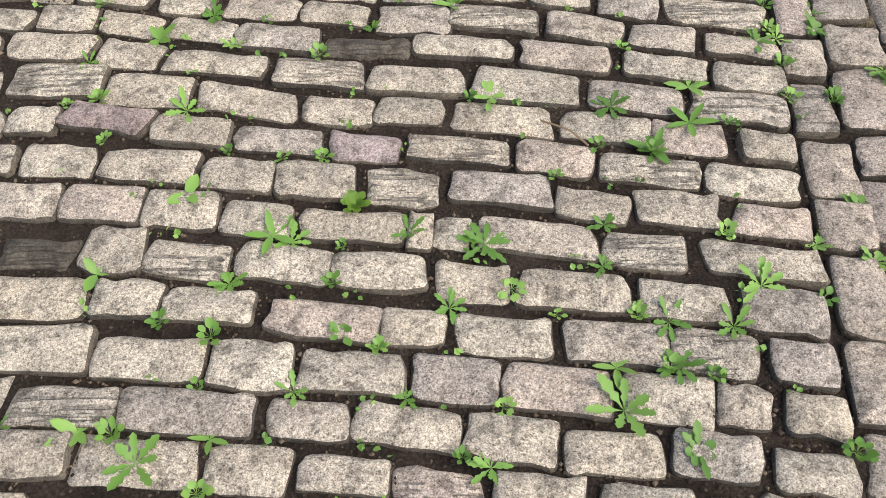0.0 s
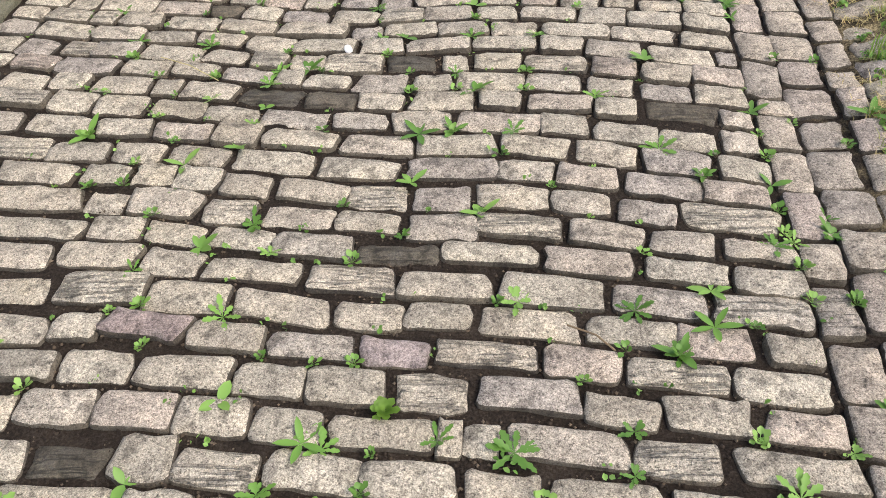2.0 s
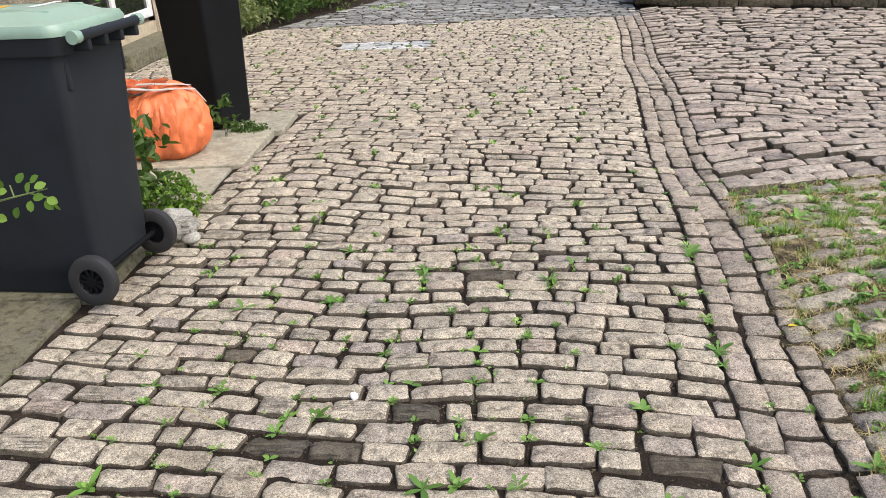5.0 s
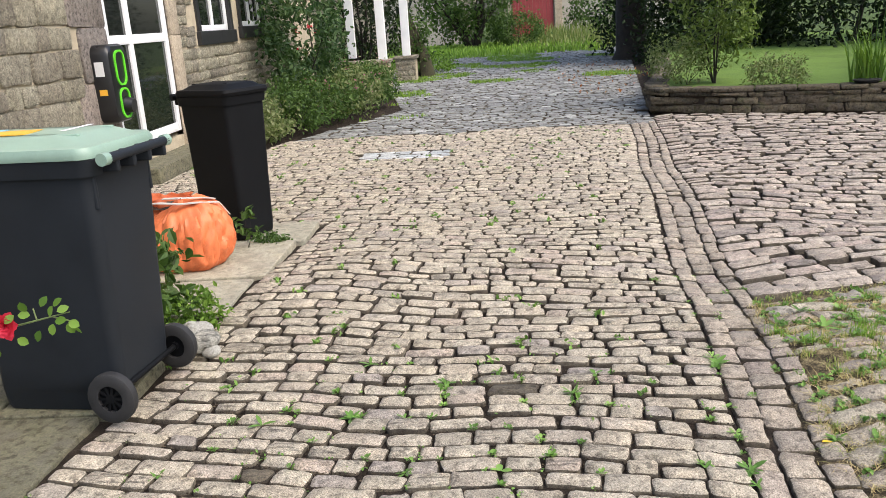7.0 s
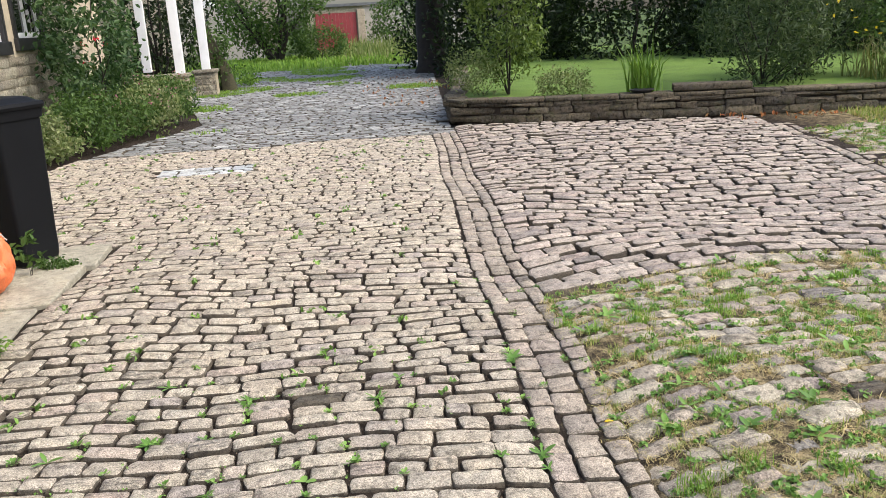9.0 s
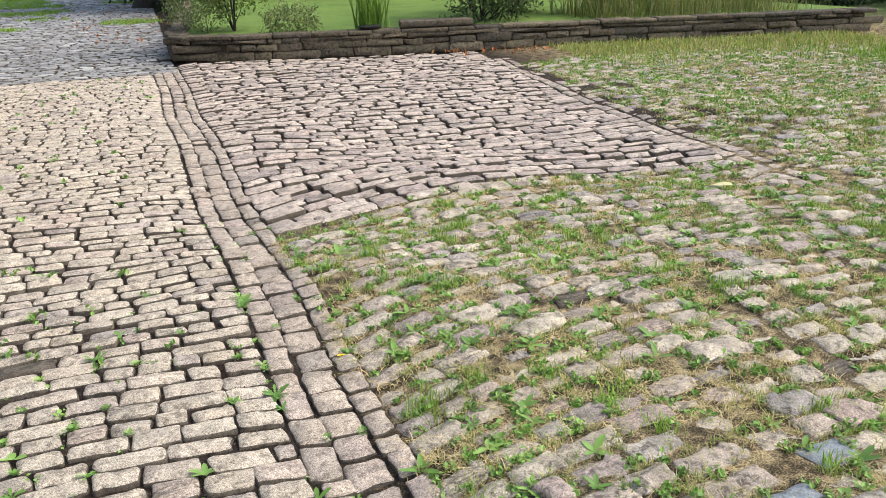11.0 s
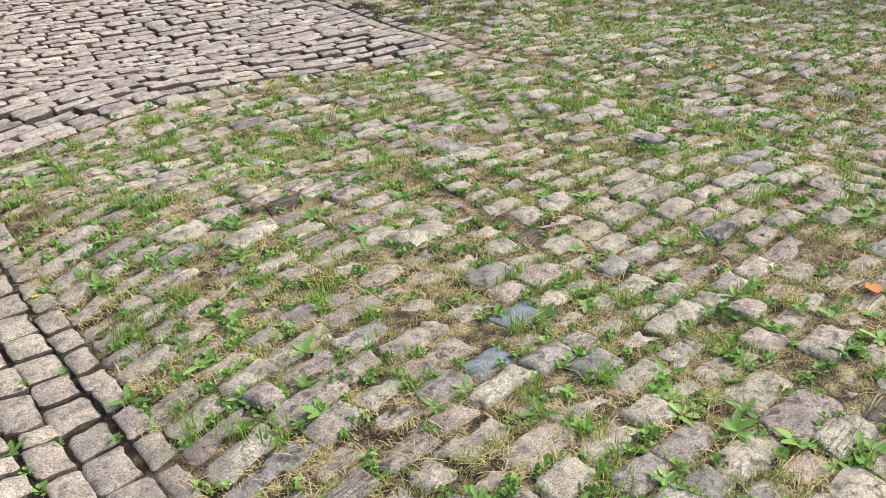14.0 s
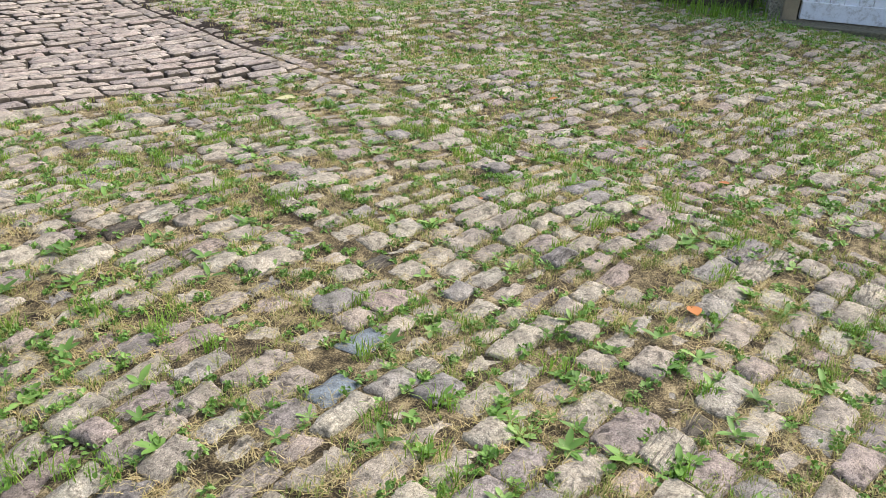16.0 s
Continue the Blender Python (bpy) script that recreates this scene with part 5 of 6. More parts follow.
for x, y, lo, hi, n in ((6.9, 11.4, (6.0, 10.4, 0.25), (7.8, 12.3, 2.6), 190), (8.0, 12.2, (7.2, 11.3, 0.25), (9.2, 13.4, 2.8), 190)):
    bush("arching_shrub", "large arching grey-green shrub behind the garden wall", "shrub", (x, y, 0.28), lo, hi, n, 30, 0.13, 0.09, leafy("willowy_leaves", [(0.03, 0.055, 0.022), (0.05, 0.085, 0.035), (0.08, 0.12, 0.05), (0.12, 0.16, 0.08)]), g_p, 12, 0.016, 0.2, 0.28)


def blades(name, roots, heights, width, material, g, lean=0.35, parent=None):
    """Grass: a bent two-piece blade at each root."""
    n = len(roots)
    r = np.asarray(roots, float)
    h = np.asarray(heights, float)
    a = g.uniform(0, 2 * math.pi, n)
    bend = np.abs(g.normal(0, lean, n)) * h
    d = np.stack([np.cos(a), np.sin(a), np.zeros(n)], 1)
    s = np.stack([-np.sin(a), np.cos(a), np.zeros(n)], 1) * (width * g.uniform(0.6, 1.3, n) * 0.5)[:, None]
    upv = np.zeros((n, 3))
    upv[:, 2] = h
    v = np.empty((n, 5, 3))
    v[:, 0], v[:, 1] = r - s, r + s
    v[:, 2], v[:, 3] = r + s * 0.8 + upv * 0.6 + d * (bend * 0.35)[:, None], r - s * 0.8 + upv * 0.6 + d * (bend * 0.35)[:, None]
    v[:, 4] = r + upv * (1 - 0.25 * np.minimum(1, bend / h))[:, None] + d * bend[:, None]
    b = np.arange(n)[:, None] * 5
    faces = (b + np.array([[0, 1, 2, 3]])).tolist() + (b + np.array([[3, 2, 4]])).tolist()
    return part(name, mesh_of(name, v.reshape(-1, 3), faces), material, parent, smooth=False)


iris = empty("iris_clump", pose(4.95, 11.2, 0.3), "clump of long arching yellow-green iris leaves by the wall", "plant")
r0 = g_p.normal(0, 0.09, (110, 3)) * np.array((1, 1, 0))
blades("leaf_blade", r0, g_p.uniform(0.35, 0.85, 110), 0.026, leaf_bright, g_p, 0.5, iris)
r0 = g_p.normal(0, 0.09, (5, 3)) * np.array((1, 1, 0))
blades("seed_stalk", r0, g_p.uniform(0.9, 1.15, 5), 0.014, leaf_mid, g_p, 0.1, iris)
bush("arching_shrub", "loose green shrub among the tall grass", "shrub", (9.3, 11.2, 0.28), (8.4, 10.3, 0.25), (10.4, 12.2, 2.0), 110, 26, 0.12, 0.09, leaf_mid, g_p, 8, 0.014, 0.3, 0.35)
n = 1500
xx = g_p.uniform(8.3, 11.5, n)
tall = blades("tall_grass", np.stack([xx, 11.75 - 0.33 * (xx - 2.3) + g_p.uniform(0.25, 1.9, n), np.full(n, 0.28)], 1), g_p.uniform(0.3, 0.85, n), 0.013, leafy("tall_dry_grass", [(0.10, 0.15, 0.04), (0.17, 0.20, 0.07), (0.34, 0.30, 0.16), (0.09, 0.15, 0.04), (0.24, 0.23, 0.11)]), g_p, 0.65)
tagged(tall, "tall seeding grasses gone straw-coloured behind the wall", "grass", kind="stuff")
yl = cloud("yellow_flowers", np.stack([g_p.uniform(7.5, 10.5, 40), g_p.uniform(9.7, 11.2, 40), g_p.uniform(0.8, 1.5, 40)], 1), 0.07, petal_yellow)
tagged(yl, "yellow daisies among the tall grass", "flowers", kind="stuff")
n = 4200
xx, yy = g_p.uniform(0.5, 5.5, n), g_p.uniform(32, 44, n)
bank = blades("bank_grass", np.stack([xx, yy, np.zeros(n)], 1), g_p.uniform(0.2, 1.0, n) * np.clip((yy - 32) / 10, 0.2, 1.1) * np.clip((xx - 0.8) / 2, 0.2, 1), 0.05, leafy("bank_grass_tones", [(0.10, 0.16, 0.035), (0.16, 0.22, 0.06), (0.28, 0.29, 0.14), (0.12, 0.19, 0.05)]), g_p, 0.35)
tagged(bank, "rank grass and weeds on the bank at the end of the lane", "grass", kind="stuff")
n = 5000
xx, yy = g_p.uniform(-4.0, 4.5, n), g_p.uniform(27, 42, n)
keep = (yy > 31) | (xx < -1.9)
verge = blades("verge_grass", np.stack([xx, yy, np.zeros(n)], 1)[keep], g_p.uniform(0.1, 0.3, n)[keep], 0.06, grass_green, g_p, 0.4)
tagged(verge, "bright grass verge where the setts end", "grass", kind="stuff")
bm = bmesh.new()
loft(bm, [[(x, y, (0.03 if y > 31 else -0.06) + 0.01 * math.sin(x * 3)) for x in np.arange(-8, 9, 0.5)] for y in (30.5, 34, 40, 45)], cap=False)
tagged(part("verge", bm, turf), "grass verge beyond the end of the lane", "grass verge", kind="structure")

# ---- ferns and weeds by the bins ----
bush("nettle_clump", "green nettles growing between the flagstones and the sack", "plant", (-1.95, 4.25, 0.0), (-2.15, 3.75, 0.0), (-1.62, 4.5, 0.5), 40, 18, 0.05, 0.075, leaf_mid, g_p, 8, 0.005)
bush("herb_tuft", "feathery herbs in the gap in the flagstones", "plant", (-1.62, 4.05, 0.0), (-1.8, 3.85, 0.0), (-1.42, 4.25, 0.2), 40, 22, 0.025, 0.03, leaf_bright, g_p, 6, 0.003)
bush("seedling", "small green plant beside the sack and the bin", "plant", (-1.72, 5.55, 0.03), (-1.8, 5.48, 0.1), (-1.62, 5.62, 0.3), 8, 6, 0.02, 0.06, leaf_mid, g_p, 3, 0.003)
bush("herb_tuft", "grass and moss in a hole in the flagstones beside the bin", "plant", (-1.62, 5.72, 0.02), (-1.74, 5.64, 0.02), (-1.48, 5.8, 0.07), 26, 20, 0.02, 0.025, leaf_mid, g_p, 4, 0.003)
for x, y, z, s in ((-1.43, 3.72, 0.03, 0.075), (-1.5, 3.84, 0.05, 0.07), (-1.38, 3.68, 0.01, 0.04)):
    bm = bmesh.new()
    bmesh.ops.create_icosphere(bm, subdivisions=3, radius=s)
    for v in bm.verts:
        v.co *= 1 + 0.45 * noise.noise(v.co * 14 + Vector((x * 9, y, 0)))
        v.co.z *= 0.75
    ob = tagged(part("rubble_lump", bm, stone("pale_rubble", [(0.42, 0.39, 0.34), (0.5, 0.46, 0.41)], 0.4, 0.6, depth=0.006), smooth=False), "pale broken lump of mortar or stone by the bin", "stone")
    ob.location = (x, y, z + s * 0.4)

# rose spray reaching in beside the bin
spray = empty("rose_spray", pose(-1.50, 2.0, -0.02), "rose branch with round leaves and a red bloom", "rose")
bm = tube(bmesh.new(), [(-0.35, 0.05, 0.02), (-0.3, 0.02, 0.5), (0.05, 0.0, 0.78), (0.27, 0.0, 0.83), (0.41, 0.0, 0.86)], [0.012, 0.009, 0.005, 0.003, 0.0015], 7)
for a, b in (((0.32, 0, 0.84), (0.31, 0.01, 0.87)), ((0.36, 0, 0.85), (0.41, 0.0, 0.835)), ((0.25, 0, 0.825), (0.22, 0, 0.86))):
    tube(bm, [a, b], 0.002, 5)
part("stem", bm, plain("green_stem", (0.12, 0.16, 0.05), 0.6), spray)


LANCE = ((0, 0.03), (0.2, 0.7), (0.5, 1.0), (0.8, 0.72), (1, 0.04))
STALKED = ((0, 0.03), (0.45, 0.12), (0.6, 0.85), (0.82, 1.0), (1, 0.25))
TOOTHED = ((0, 0.03), (0.25, 0.25), (0.4, 0.75), (0.5, 0.4), (0.68, 1.0), (0.78, 0.6), (0.88, 0.75), (1, 0.04))


def oval_leaf(bm, base, d, nrm, ln, w, profile=LANCE):
    d, nrm = Vector(d).normalized(), Vector(nrm).normalized()
    side = d.cross(nrm).normalized()
    nrm = side.cross(d)
    spine, left, right = [], [], []
    for t, k in profile:
        p = Vector(base) + d * ln * t - nrm * (0.12 * ln * t * t)
        spine.append(bm.verts.new(p - nrm * 0.03 * w))
        left.append(bm.verts.new(p + side * w * k * 0.5 + nrm * 0.08 * w * k))
        right.append(bm.verts.new(p - side * w * k * 0.5 + nrm * 0.08 * w * k))
    for i in range(len(profile) - 1):
        bm.faces.new((spine[i], spine[i + 1], left[i + 1], left[i]))
        bm.faces.new((spine[i], right[i], right[i + 1], spine[i + 1]))


g_s = np.random.default_rng(5)
for (x, z, a) in ((0.33, 0.90, 100), (0.37, 0.91, 60), (0.34, 0.88, 170), (0.40, 0.90, 40), (0.44, 0.895, 20), (0.42, 0.88, 70), (0.47, 0.84, -20), (0.45, 0.82, -60), (0.48, 0.815, -80), (0.41, 0.83, -100), (0.43, 0.85, 10), (0.36, 0.80, -110), (0.22, 0.87, 100), (0.25, 0.85, 40), (0.2, 0.74, -60), (0.27, 0.76, -30), (0.16, 0.86, 130)):
    bm = bmesh.new()
    oval_leaf(bm, (0.31 + (x - 0.34) * 0.75, g_s.normal(0, 0.015), 0.845 + (z - 0.855) * 0.55), (math.cos(radians(a)), g_s.normal(0, 0.3), math.sin(radians(a))), (g_s.normal(0, 0.3), -0.8, 0.7), 0.030, 0.024)
    part("leaf", bm, leaf_bright, spray)
bm = bmesh.new()
for k in range(26):
    a = k * 2.4
    oval_leaf(bm, (0.235, 0, 0.83), (math.cos(a), -1.6 + 0.06 * k, math.sin(a)), (math.cos(a), -1.4, math.sin(a)), 0.016 + 0.0011 * k, 0.034)
bmesh.ops.remove_doubles(bm, verts=[v for v in bm.verts if (v.co - Vector((0.235, 0, 0.83))).length < 0.004], dist=0.008)
part("bloom", bm, petal_red, spray, "full red rose bloom")

# ---- weeds in the joints of the lane ----
def weed_mesh(g, kind):
    bm = bmesh.new()
    n = {"rosette": g.integers(6, 11), "dock": g.integers(3, 7), "round": g.integers(8, 14), "lettuce": 30}[kind]
    for k in range(n):
        a = (2.4 * k if kind == "lettuce" else 2 * math.pi * k / n) + g.normal(0, 0.25)
        lift = g.uniform(0.15, 0.7)
        d = (math.cos(a), math.sin(a), lift)
        if kind == "rosette":
            ln, w = g.uniform(0.025, 0.06), g.uniform(0.012, 0.019)
        elif kind == "dock":
            ln, w = g.uniform(0.035, 0.075), g.uniform(0.018, 0.028)
        else:
            ln, w = g.uniform(0.018, 0.036), g.uniform(0.012, 0.017)
            lift = g.uniform(0.3, 1.6)
            if kind == "lettuce":
                ln, w, lift = 0.010 + 0.026 * k / n, 0.018, 2.2 - 1.9 * k / n
        d = (math.cos(a), math.sin(a), lift)
        shape = {"rosette": TOOTHED, "dock": LANCE}.get(kind, STALKED)
        oval_leaf(bm, (0, 0, 0), d, (-math.cos(a) * lift, -math.sin(a) * lift, 1.0), ln, w, shape)
    bmesh.ops.remove_doubles(bm, verts=[v for v in bm.verts if v.co.length < 0.004], dist=0.008)
    me = bpy.data.meshes.new("weed")
    bm.to_mesh(me)
    bm.free()
    me.materials.append(weed_green if kind != "lettuce" else leaf_bright)
    me.polygons.foreach_set("use_smooth", [True] * len(me.polygons))
    return me


g_wd = np.random.default_rng(19)
WEEDS = {k: [weed_mesh(g_wd, k) for _ in range(5 if k != "lettuce" else 1)] for k in ("rosette", "dock", "round", "lettuce")}
WEED_LABEL = {"rosette": "dandelion-like rosette growing in a joint between setts", "dock": "broad-leaved dock seedling in a joint between setts", "round": "small round-leaved weed in a joint between setts", "lettuce": "bright lime-green round-leaved weed between setts"}


def weed(kind, x, y, size=1.0, z=-0.006):
    ob = new("weed", WEEDS[kind][int(g_wd.integers(len(WEEDS[kind])))])
    tagged(ob, WEED_LABEL[kind], "weed", "weeds in the paving joints")
    ob.matrix_basis = Matrix.LocRotScale((x, y, lie(x, y) + z), Euler((g_wd.normal(0, 0.1), g_wd.normal(0, 0.1), g_wd.uniform(0, 6.28))), (size,) * 3)


for kind, x, y, s in (("lettuce", -0.204, 0.942, 1.35), ("rosette", 0.045, 0.86, 1.5), ("rosette", 0.547, 0.762, 1.4), ("rosette", 0.372, 0.60, 1.2), ("rosette", 0.066, 1.239, 1.4), ("round", -0.235, 0.764, 1.2), ("dock", -0.53, 0.952, 1.4), ("rosette", 0.668, 1.406, 1.2), ("round", 0.092, 0.761, 1.3), ("dock", -0.356, 0.863, 1.2), ("rosette", 0.46, 1.76, 1.4), ("rosette", 0.08, 1.842, 1.2), ("rosette", 0.27, 0.52, 2.0), ("rosette", 0.38, 0.45, 1.5), ("rosette", -0.52, 0.42, 1.8), ("rosette", -0.1, 0.88, 1.2), ("round", -0.21, 0.66, 1.3), ("rosette", -0.9, 0.72, 1.7), ("rosette", 0.32, 1.21, 1.2), ("dock", 0.48, 1.16, 1.2)):
    weed(kind, x, y, s * 0.72, 0.0)
near_spots = [s for s in lane_spots if 0.3 < s[1] < 3.6 and -1.3 < s[0] < 0.95]
for k in range(260):
    s = near_spots[int(g_wd.integers(len(near_spots)))]
    if g_wd.random() > 1.25 - s[1] * 0.22:
        continue
    kind = ("round", "round", "round", "rosette", "dock")[int(g_wd.integers(5))]
    c, sn = math.cos(s[3]), math.sin(s[3])
    a, b = s[4] / 2 + 0.006, (s[5] / 2 + 0.006) * g_wd.choice((-1, 1))
    weed(kind, s[0] + c * a - sn * b, s[1] + sn * a + c * b, g_wd.uniform(0.55, 1.0))
for k in range(40):
    y = g_wd.uniform(0.3, 5)
    weed(("round", "round", "rosette")[k % 3], chan_left(y) + float(g_wd.choice((0.0, 0.108, 0.235, 0.335))), y, g_wd.uniform(0.6, 1.0))


def joint_points(spots, per, g, grow=0.01):
    """Points in the joints round the stones."""
    out = []
    for x, y, z, turn, ln, wd in spots:
        c, sn = math.cos(turn), math.sin(turn)
        for _ in range(int(g.poisson(per))):
            if g.random() < ln / (ln + wd):
                a, b = g.uniform(-0.5, 0.5) * ln, (wd / 2 + g.uniform(0, grow * 2)) * g.choice((-1, 1))
            else:
                a, b = (ln / 2 + g.uniform(0, grow * 2)) * g.choice((-1, 1)), g.uniform(-0.5, 0.5) * wd
            px, py = x + c * a - sn * b, y + sn * a + c * b
            out.append((px, py, lie(px, py) - (0.0145 if px < chan_left(py) + 0.3 else 0.007)))
    return np.array(out) if out else np.zeros((0, 3))


def spread(roots, per, r, g):
    k = np.repeat(np.arange(len(roots)), per)
    out = roots[k].copy()
    out[:, :2] += g.normal(0, r, (len(k), 2))
    return out


g_g = np.random.default_rng(23)
# sparse little leaves further up the lane
pts = joint_points([s for s in lane_spots if s[1] > 3.0], 0.10, g_g)
pts = spread(pts, 9, 0.018, g_g)
pts[:, 2] += g_g.uniform(0.008, 0.03, len(pts))
tagged(cloud("lane_weeds", pts, 0.03, weed_green, g=g_g, up=0.8), "small weeds dotted along the joints of the lane", "weeds", kind="stuff")
pts = joint_points([s for s in lane_spots if s[1] < 3.6], 0.5, g_g)
pts = spread(pts, 3, 0.009, g_g)
pts[:, 2] += g_g.uniform(0.010, 0.022, len(pts))
tagged(cloud("tiny_seedlings", pts, 0.012, weed_green, g=g_g, up=1.0, ratio=0.8), "tiny seedlings in the soil of the joints", "weeds", kind="stuff")

# crumbs of soil and grit in the joints
pts = joint_points([s for s in lane_spots + split + purple if 0.2 < s[1] < 3.4 and -1.4 < s[0]], 26, g_g, 0.009)
pts[:, 2] += 0.003
size = np.abs(g_g.normal(0.0022, 0.0012, len(pts))) + 0.0008
axes = np.array(((1, 0, 0), (0, 1, 0), (-1, 0, 0), (0, -1, 0), (0, 0, 0.8), (0, 0, -0.8)))
verts = (pts[:, None, :] + axes[None] * size[:, None, None] * g_g.uniform(0.6, 1.4, (len(pts), 6, 1))).reshape(-1, 3)
tris = np.array(((0, 1, 4), (1, 2, 4), (2, 3, 4), (3, 0, 4), (1, 0, 5), (2, 1, 5), (3, 2, 5), (0, 3, 5)))
crumb_soil = leafy("soil_crumbs", [(0.02, 0.015, 0.011), (0.045, 0.033, 0.024), (0.03, 0.022, 0.016), (0.09, 0.066, 0.045), (0.16, 0.125, 0.09)], 0.95, 0.0)
tagged(part("soil_crumbs", mesh_of("soil_crumbs", verts, (np.arange(len(pts))[:, None, None] * 6 + tris[None]).reshape(-1, 3).tolist()), crumb_soil, smooth=False), "dark crumbs of soil and grit lying in the joints", "soil", kind="stuff")


# grass, clover and straw over the apron and the yard
def patchy(p, s, lo, seed):
    return np.array([noise.noise((x * s, y * s, seed)) > lo for x, y, _ in p])


over = ap_spots + [s for s in spots if s[1] <= 3.4]
p = joint_points(over, 9.0, g_g, 0.020)
p = p[patchy(p, 2.4, -0.02, 3.0)]
r = spread(p, 10, 0.014, g_g)
tagged(blades("apron_grass", r, g_g.uniform(0.012, 0.042, len(r)), 0.0032, grass_mix, g_g, 0.9), "short green and straw-coloured grass between the worn setts", "grass", kind="stuff")
p = joint_points(over, 11.0, g_g, 0.022)
p = p[patchy(p, 2.8, -0.16, 13.0)]
r = spread(p, 14, 0.020, g_g)
tagged(blades("apron_straw", r, g_g.uniform(0.008, 0.026, len(r)), 0.003, straw_dry, g_g, 2.2), "dry bleached grass lying in the joints", "grass", kind="stuff")
p = joint_points(over, 2.2, g_g, 0.016)
r = spread(p, 14, 0.012, g_g)
r[:, 2] += g_g.uniform(0.006, 0.024, len(r))
tagged(cloud("clover", r, 0.018, weed_green, g=g_g, up=0.9, ratio=0.65), "clover and small weeds among the worn setts", "weeds", kind="stuff")
p = joint_points(yd_spots, 7.0, g_g, 0.03)
p = p[patchy(p, 1.1, -0.15, 71.0)]
r = spread(p, 7, 0.028, g_g)
tagged(blades("yard_straw", r, g_g.uniform(0.010, 0.03, len(r)), 0.005, straw_dry, g_g, 1.6), "bleached dry grass lying over the setts of the yard", "grass", kind="stuff")
# denser tufts
tuft_at = joint_points(over, 0.34, g_g, 0.012)
r = spread(tuft_at[patchy(tuft_at, 1.3, -0.05, 51.0)], 60, 0.030, g_g)
tagged(blades("grass_tufts", r, g_g.uniform(0.02, 0.065, len(r)), 0.0038, grass_green, g_g, 0.7), "lush grass tufts in the overgrown paving", "grass", kind="stuff")
def weed_patch(name, roots, sizes, label, g, kinds=("rosette", "round", "dock", "round")):
    """Many weeds joined into one sheet of growth."""
    verts, faces = [], []
    for p, size in zip(roots, sizes):
        me = WEEDS[kinds[int(g.integers(len(kinds)))]][int(g.integers(5))]
        o, a = len(verts), g.uniform(0, 6.28)
        c, sn = math.cos(a) * size, math.sin(a) * size
        verts += [(p[0] + c * v.co.x - sn * v.co.y, p[1] + sn * v.co.x + c * v.co.y, p[2] + size * v.co.z) for v in me.vertices]
        faces += [tuple(o + i for i in f.vertices) for f in me.polygons]
    tagged(part(name, mesh_of(name, verts, faces), weed_green), label, "weeds", kind="stuff")


p = joint_points(over, 1.7, g_g, 0.012)
p = p[patchy(p, 2.0, -0.12, 81.0)]
p[:, 2] += 0.010
weed_patch("apron_weeds", p, g_g.uniform(0.5, 1.1, len(p)), "plantain, dandelion and other broad-leaved weeds between the worn setts", g_g)
p = joint_points(yd_spots, 0.7, g_g, 0.012)
p = p[patchy(p, 1.2, -0.05, 91.0)]
p[:, 2] += 0.010
weed_patch("yard_weeds", p, g_g.uniform(0.5, 1.1, len(p)), "broad-leaved weeds among the setts of the yard", g_g)
p = joint_points(yd_spots, 9.0, g_g, 0.03)
r = spread(p, 6, 0.025, g_g)
tagged(blades("yard_grass", r, g_g.uniform(0.010, 0.035, len(r)), 0.005, grass_mix, g_g, 0.9), "patchy grass over the setts of the yard", "grass", kind="stuff")
p = joint_points(yd_spots, 1.3, g_g, 0.03)
p = p[patchy(p, 0.9, 0.05, 31.0)]
r = spread(p, 16, 0.05, g_g)
tagged(blades("yard_tufts", r, g_g.uniform(0.02, 0.055, len(r)), 0.006, grass_green, g_g, 0.7), "greener grass tufts in the yard", "grass", kind="stuff")
p = joint_points(yd_spots, 1.7, g_g, 0.03)
r = spread(p, 9, 0.02, g_g)
r[:, 2] += g_g.uniform(0.008, 0.028, len(r))
tagged(cloud("yard_clover", r, 0.026, weed_green, g=g_g, up=0.9, ratio=0.65), "clover and plantain in the yard", "weeds", kind="stuff")
n = 9000
xx = g_g.uniform(5.8, 11.5, n)
yy = 11.75 - 0.33 * (xx - 2.3) - np.abs(g_g.normal(0, 1.0, n)) - 0.02
k = xx > 4.35 + 0.285 * yy
tagged(blades("wall_foot_grass", np.stack([xx, yy, np.full(n, -0.01)], 1)[k], g_g.uniform(0.04, 0.12, n)[k], 0.012, grass_mix, g_g, 0.6), "longer grass along the foot of the garden wall", "grass", kind="stuff")
n = 5000
xx, yy = g_g.uniform(9.0, 11.5, n), g_g.uniform(2.0, 7.0, n)
k = xx > 9.55 + 0.25 * np.sin(yy * 2.0) - 0.06 * (yy - 2)
tagged(blades("garage_grass", np.stack([xx, yy, np.full(n, -0.01)], 1)[k], g_g.uniform(0.05, 0.2, n)[k], 0.011, grass_green, g_g, 0.6), "rank grass beside the garage", "grass", kind="stuff")

p = joint_points([s for s in far_spots if s[1] > 19 or (s[0] < bed_edge(s[1]) + 0.7 and s[1] > 13)], 1.6, g_g, 0.03)
p = p[patchy(p, 0.5, 0.12, 41.0)]
r = spread(p, 14, 0.06, g_g)
tagged(blades("lane_end_grass", r, g_g.uniform(0.03, 0.09, len(r)), 0.016, grass_green, g_g, 0.7), "grass creeping over the setts at the end of the lane", "grass", kind="stuff")

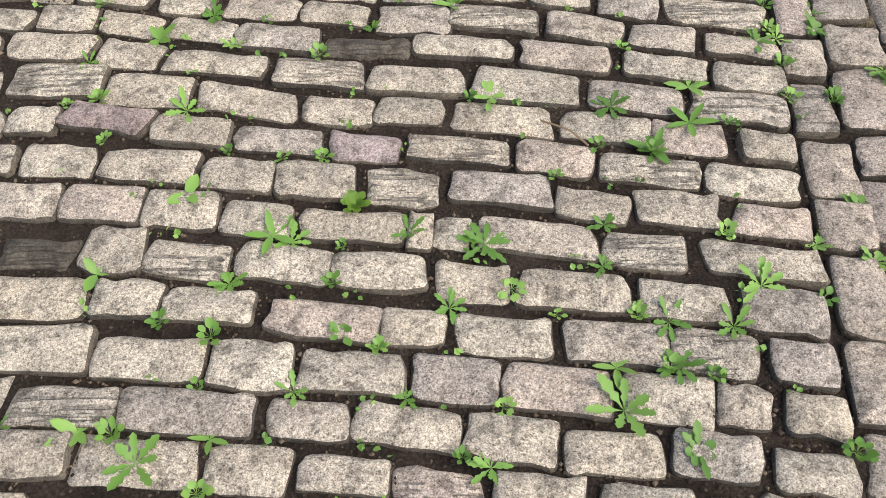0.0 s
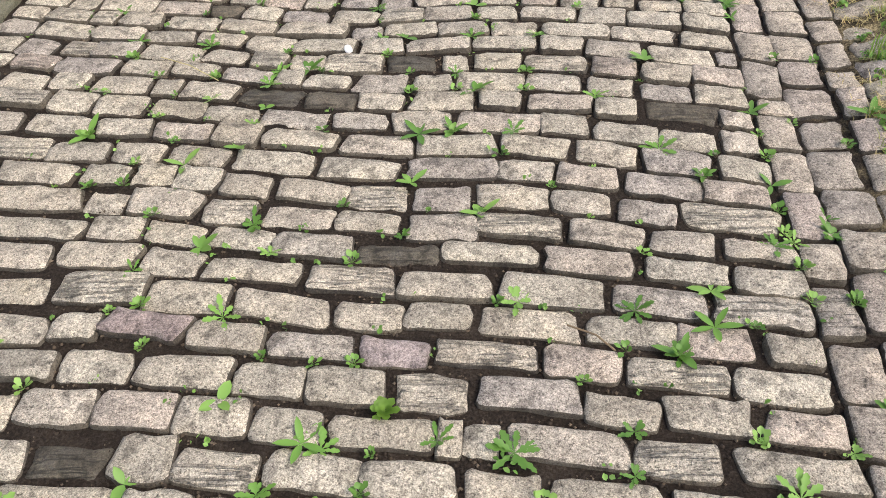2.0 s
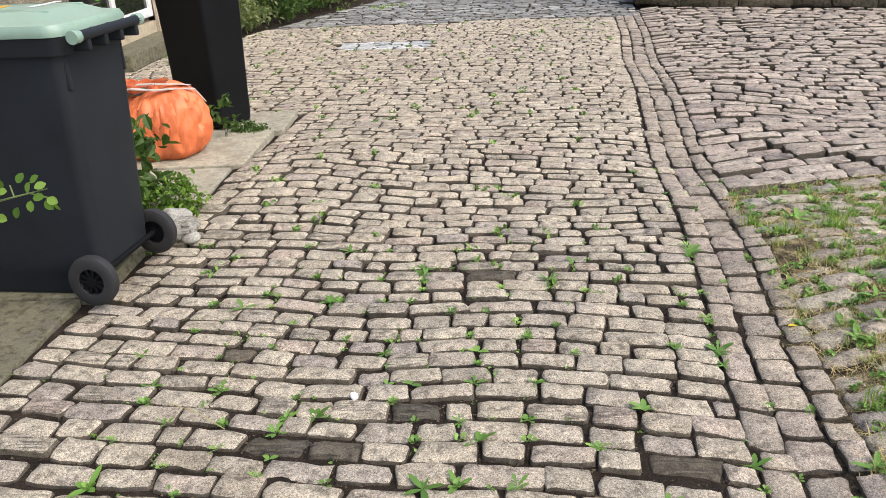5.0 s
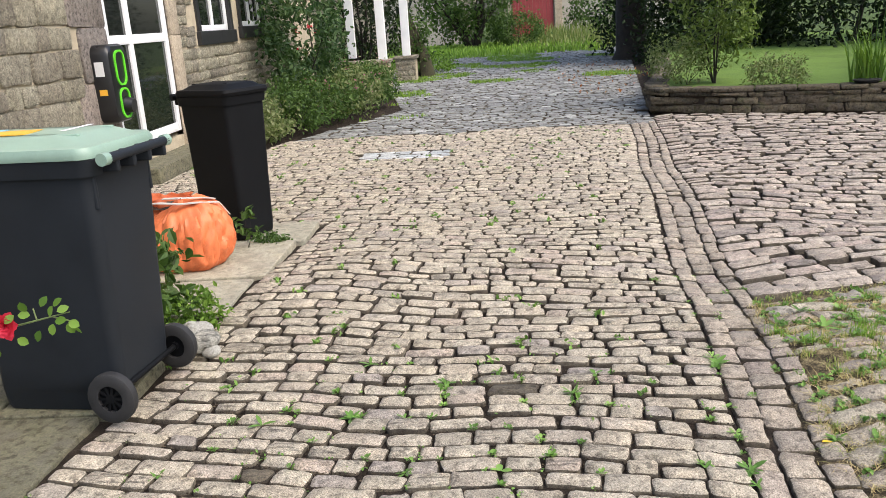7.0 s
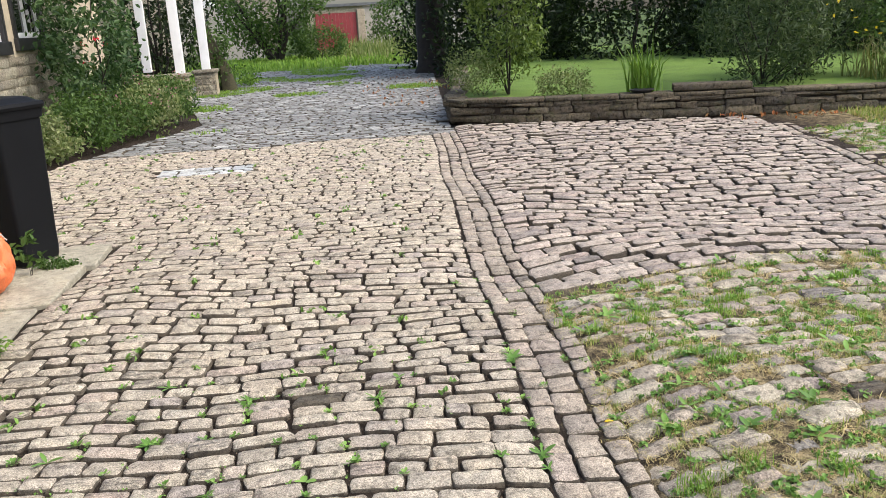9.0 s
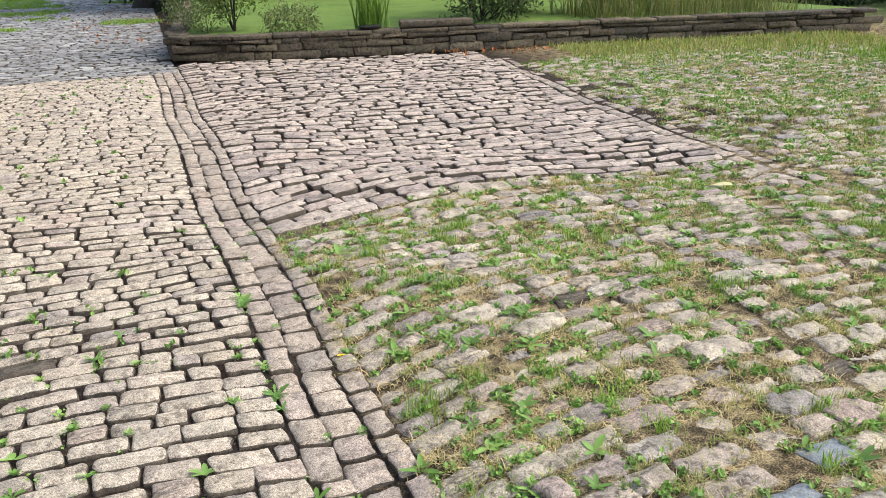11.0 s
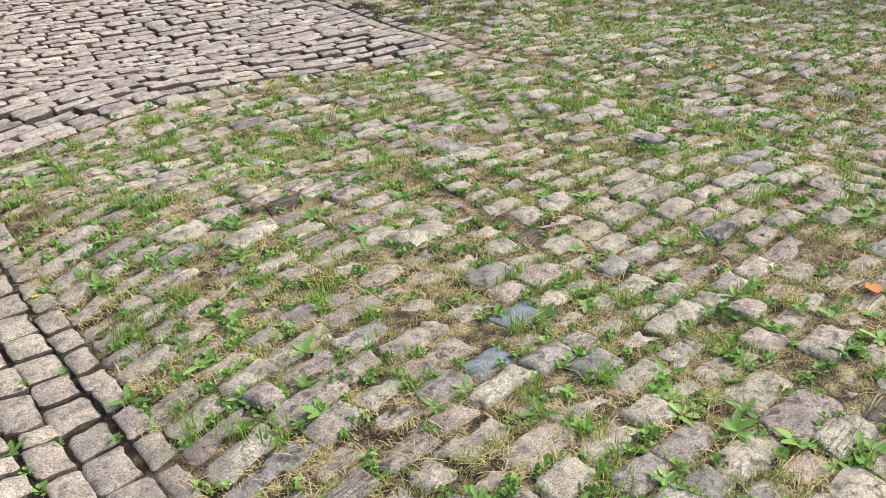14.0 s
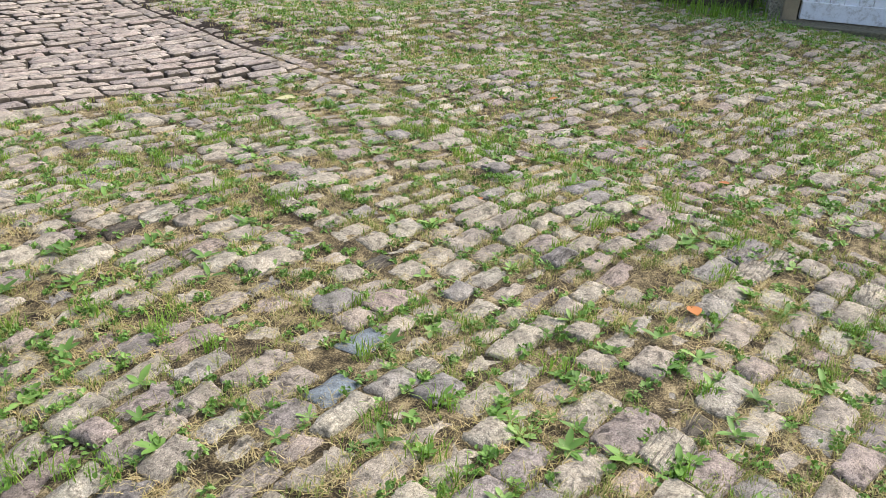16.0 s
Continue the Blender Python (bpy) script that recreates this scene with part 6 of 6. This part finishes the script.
# ---- fallen leaves and litter ----
def fallen(x, y, size, material, label, turn=0.0, z=0.012):
    bm = bmesh.new()
    oval_leaf(bm, (-size / 2, 0, 0), (1, 0, 0.05), (0.2, 0.1, 1), size, size * 0.5)
    ob = tagged(part("fallen_leaf", bm, material), label, "leaf", "fallen leaves")
    ob.matrix_world = pose(x, y, lie(x, y) + z, 0, 8, turn)


fallen(1.128, 2.722, 0.045, petal_yellow, "small yellow leaf lying on the channel", 20)
fallen(4.0, 3.58, 0.16, plain("pale_leaf", (0.55, 0.52, 0.25), 0.6), "long pale yellow leaf on the grass", 100, 0.03)
for x, y, s, a in ((3.07, 0.55, 0.11, 30), (4.41, 0.89, 0.08, 60), (5.66, 1.57, 0.10, 10), (4.7, 1.45, 0.07, 80), (5.2, 2.3, 0.07, 140), (6.6, 3.3, 0.08, 20), (3.4, 1.7, 0.05, 50)):
    fallen(x, y, s, leaf_fallen, "curled orange-brown fallen leaf", a, 0.03)
n = 60
xx = g_g.uniform(5.6, 7.4, n)
r = np.stack([xx, 11.75 - 0.33 * (xx - 2.3) - np.abs(g_g.normal(0, 0.3, n)) - 0.05, np.full(n, 0.02)], 1)
r2 = np.stack([g_g.uniform(1.6, 3.6, 120), g_g.uniform(15, 24, 120), np.full(120, 0.03)], 1)
tagged(cloud("leaf_litter", np.concatenate([r, r2]), 0.06, leaf_fallen, g=g_g, up=2.0), "brown leaf litter at the foot of the wall and tree", "leaves", kind="stuff")
bm = tube(bmesh.new(), [(0, 0, 0), (0.06, 0.035, 0.012), (0.11, 0.05, 0.008)], 0.0022, 6)
twig = tagged(part("twig", bm, plain("twig", (0.2, 0.14, 0.08), 0.9)), "thin brown twig lying across the setts", "twig")
twig.matrix_world = pose(0.17, 1.17, lie(0.2, 1.15) + 0.006, 0, 0, -65)
bm = tube(bmesh.new(), [(0, 0, 0), (0.12, -0.09, 0.02), (0.22, -0.16, 0.008)], 0.0015, 6)
stalk = tagged(part("dry_stalk", bm, straw_dry), "thin dry grass stalk lying on the setts", "stalk")
stalk.matrix_world = pose(-1.0, 2.25, lie(-0.9, 2.2) + 0.008)
bm = bmesh.new()
bmesh.ops.create_icosphere(bm, subdivisions=2, radius=0.014)
for v in bm.verts:
    v.co *= 1 + 0.4 * noise.noise(v.co * 60)
peb = tagged(part("pebble", bm, label_white, smooth=False), "small white pebble lying on the setts", "pebble")
peb.location = (-0.42, 2.296, lie(-0.42, 2.3) + 0.008)
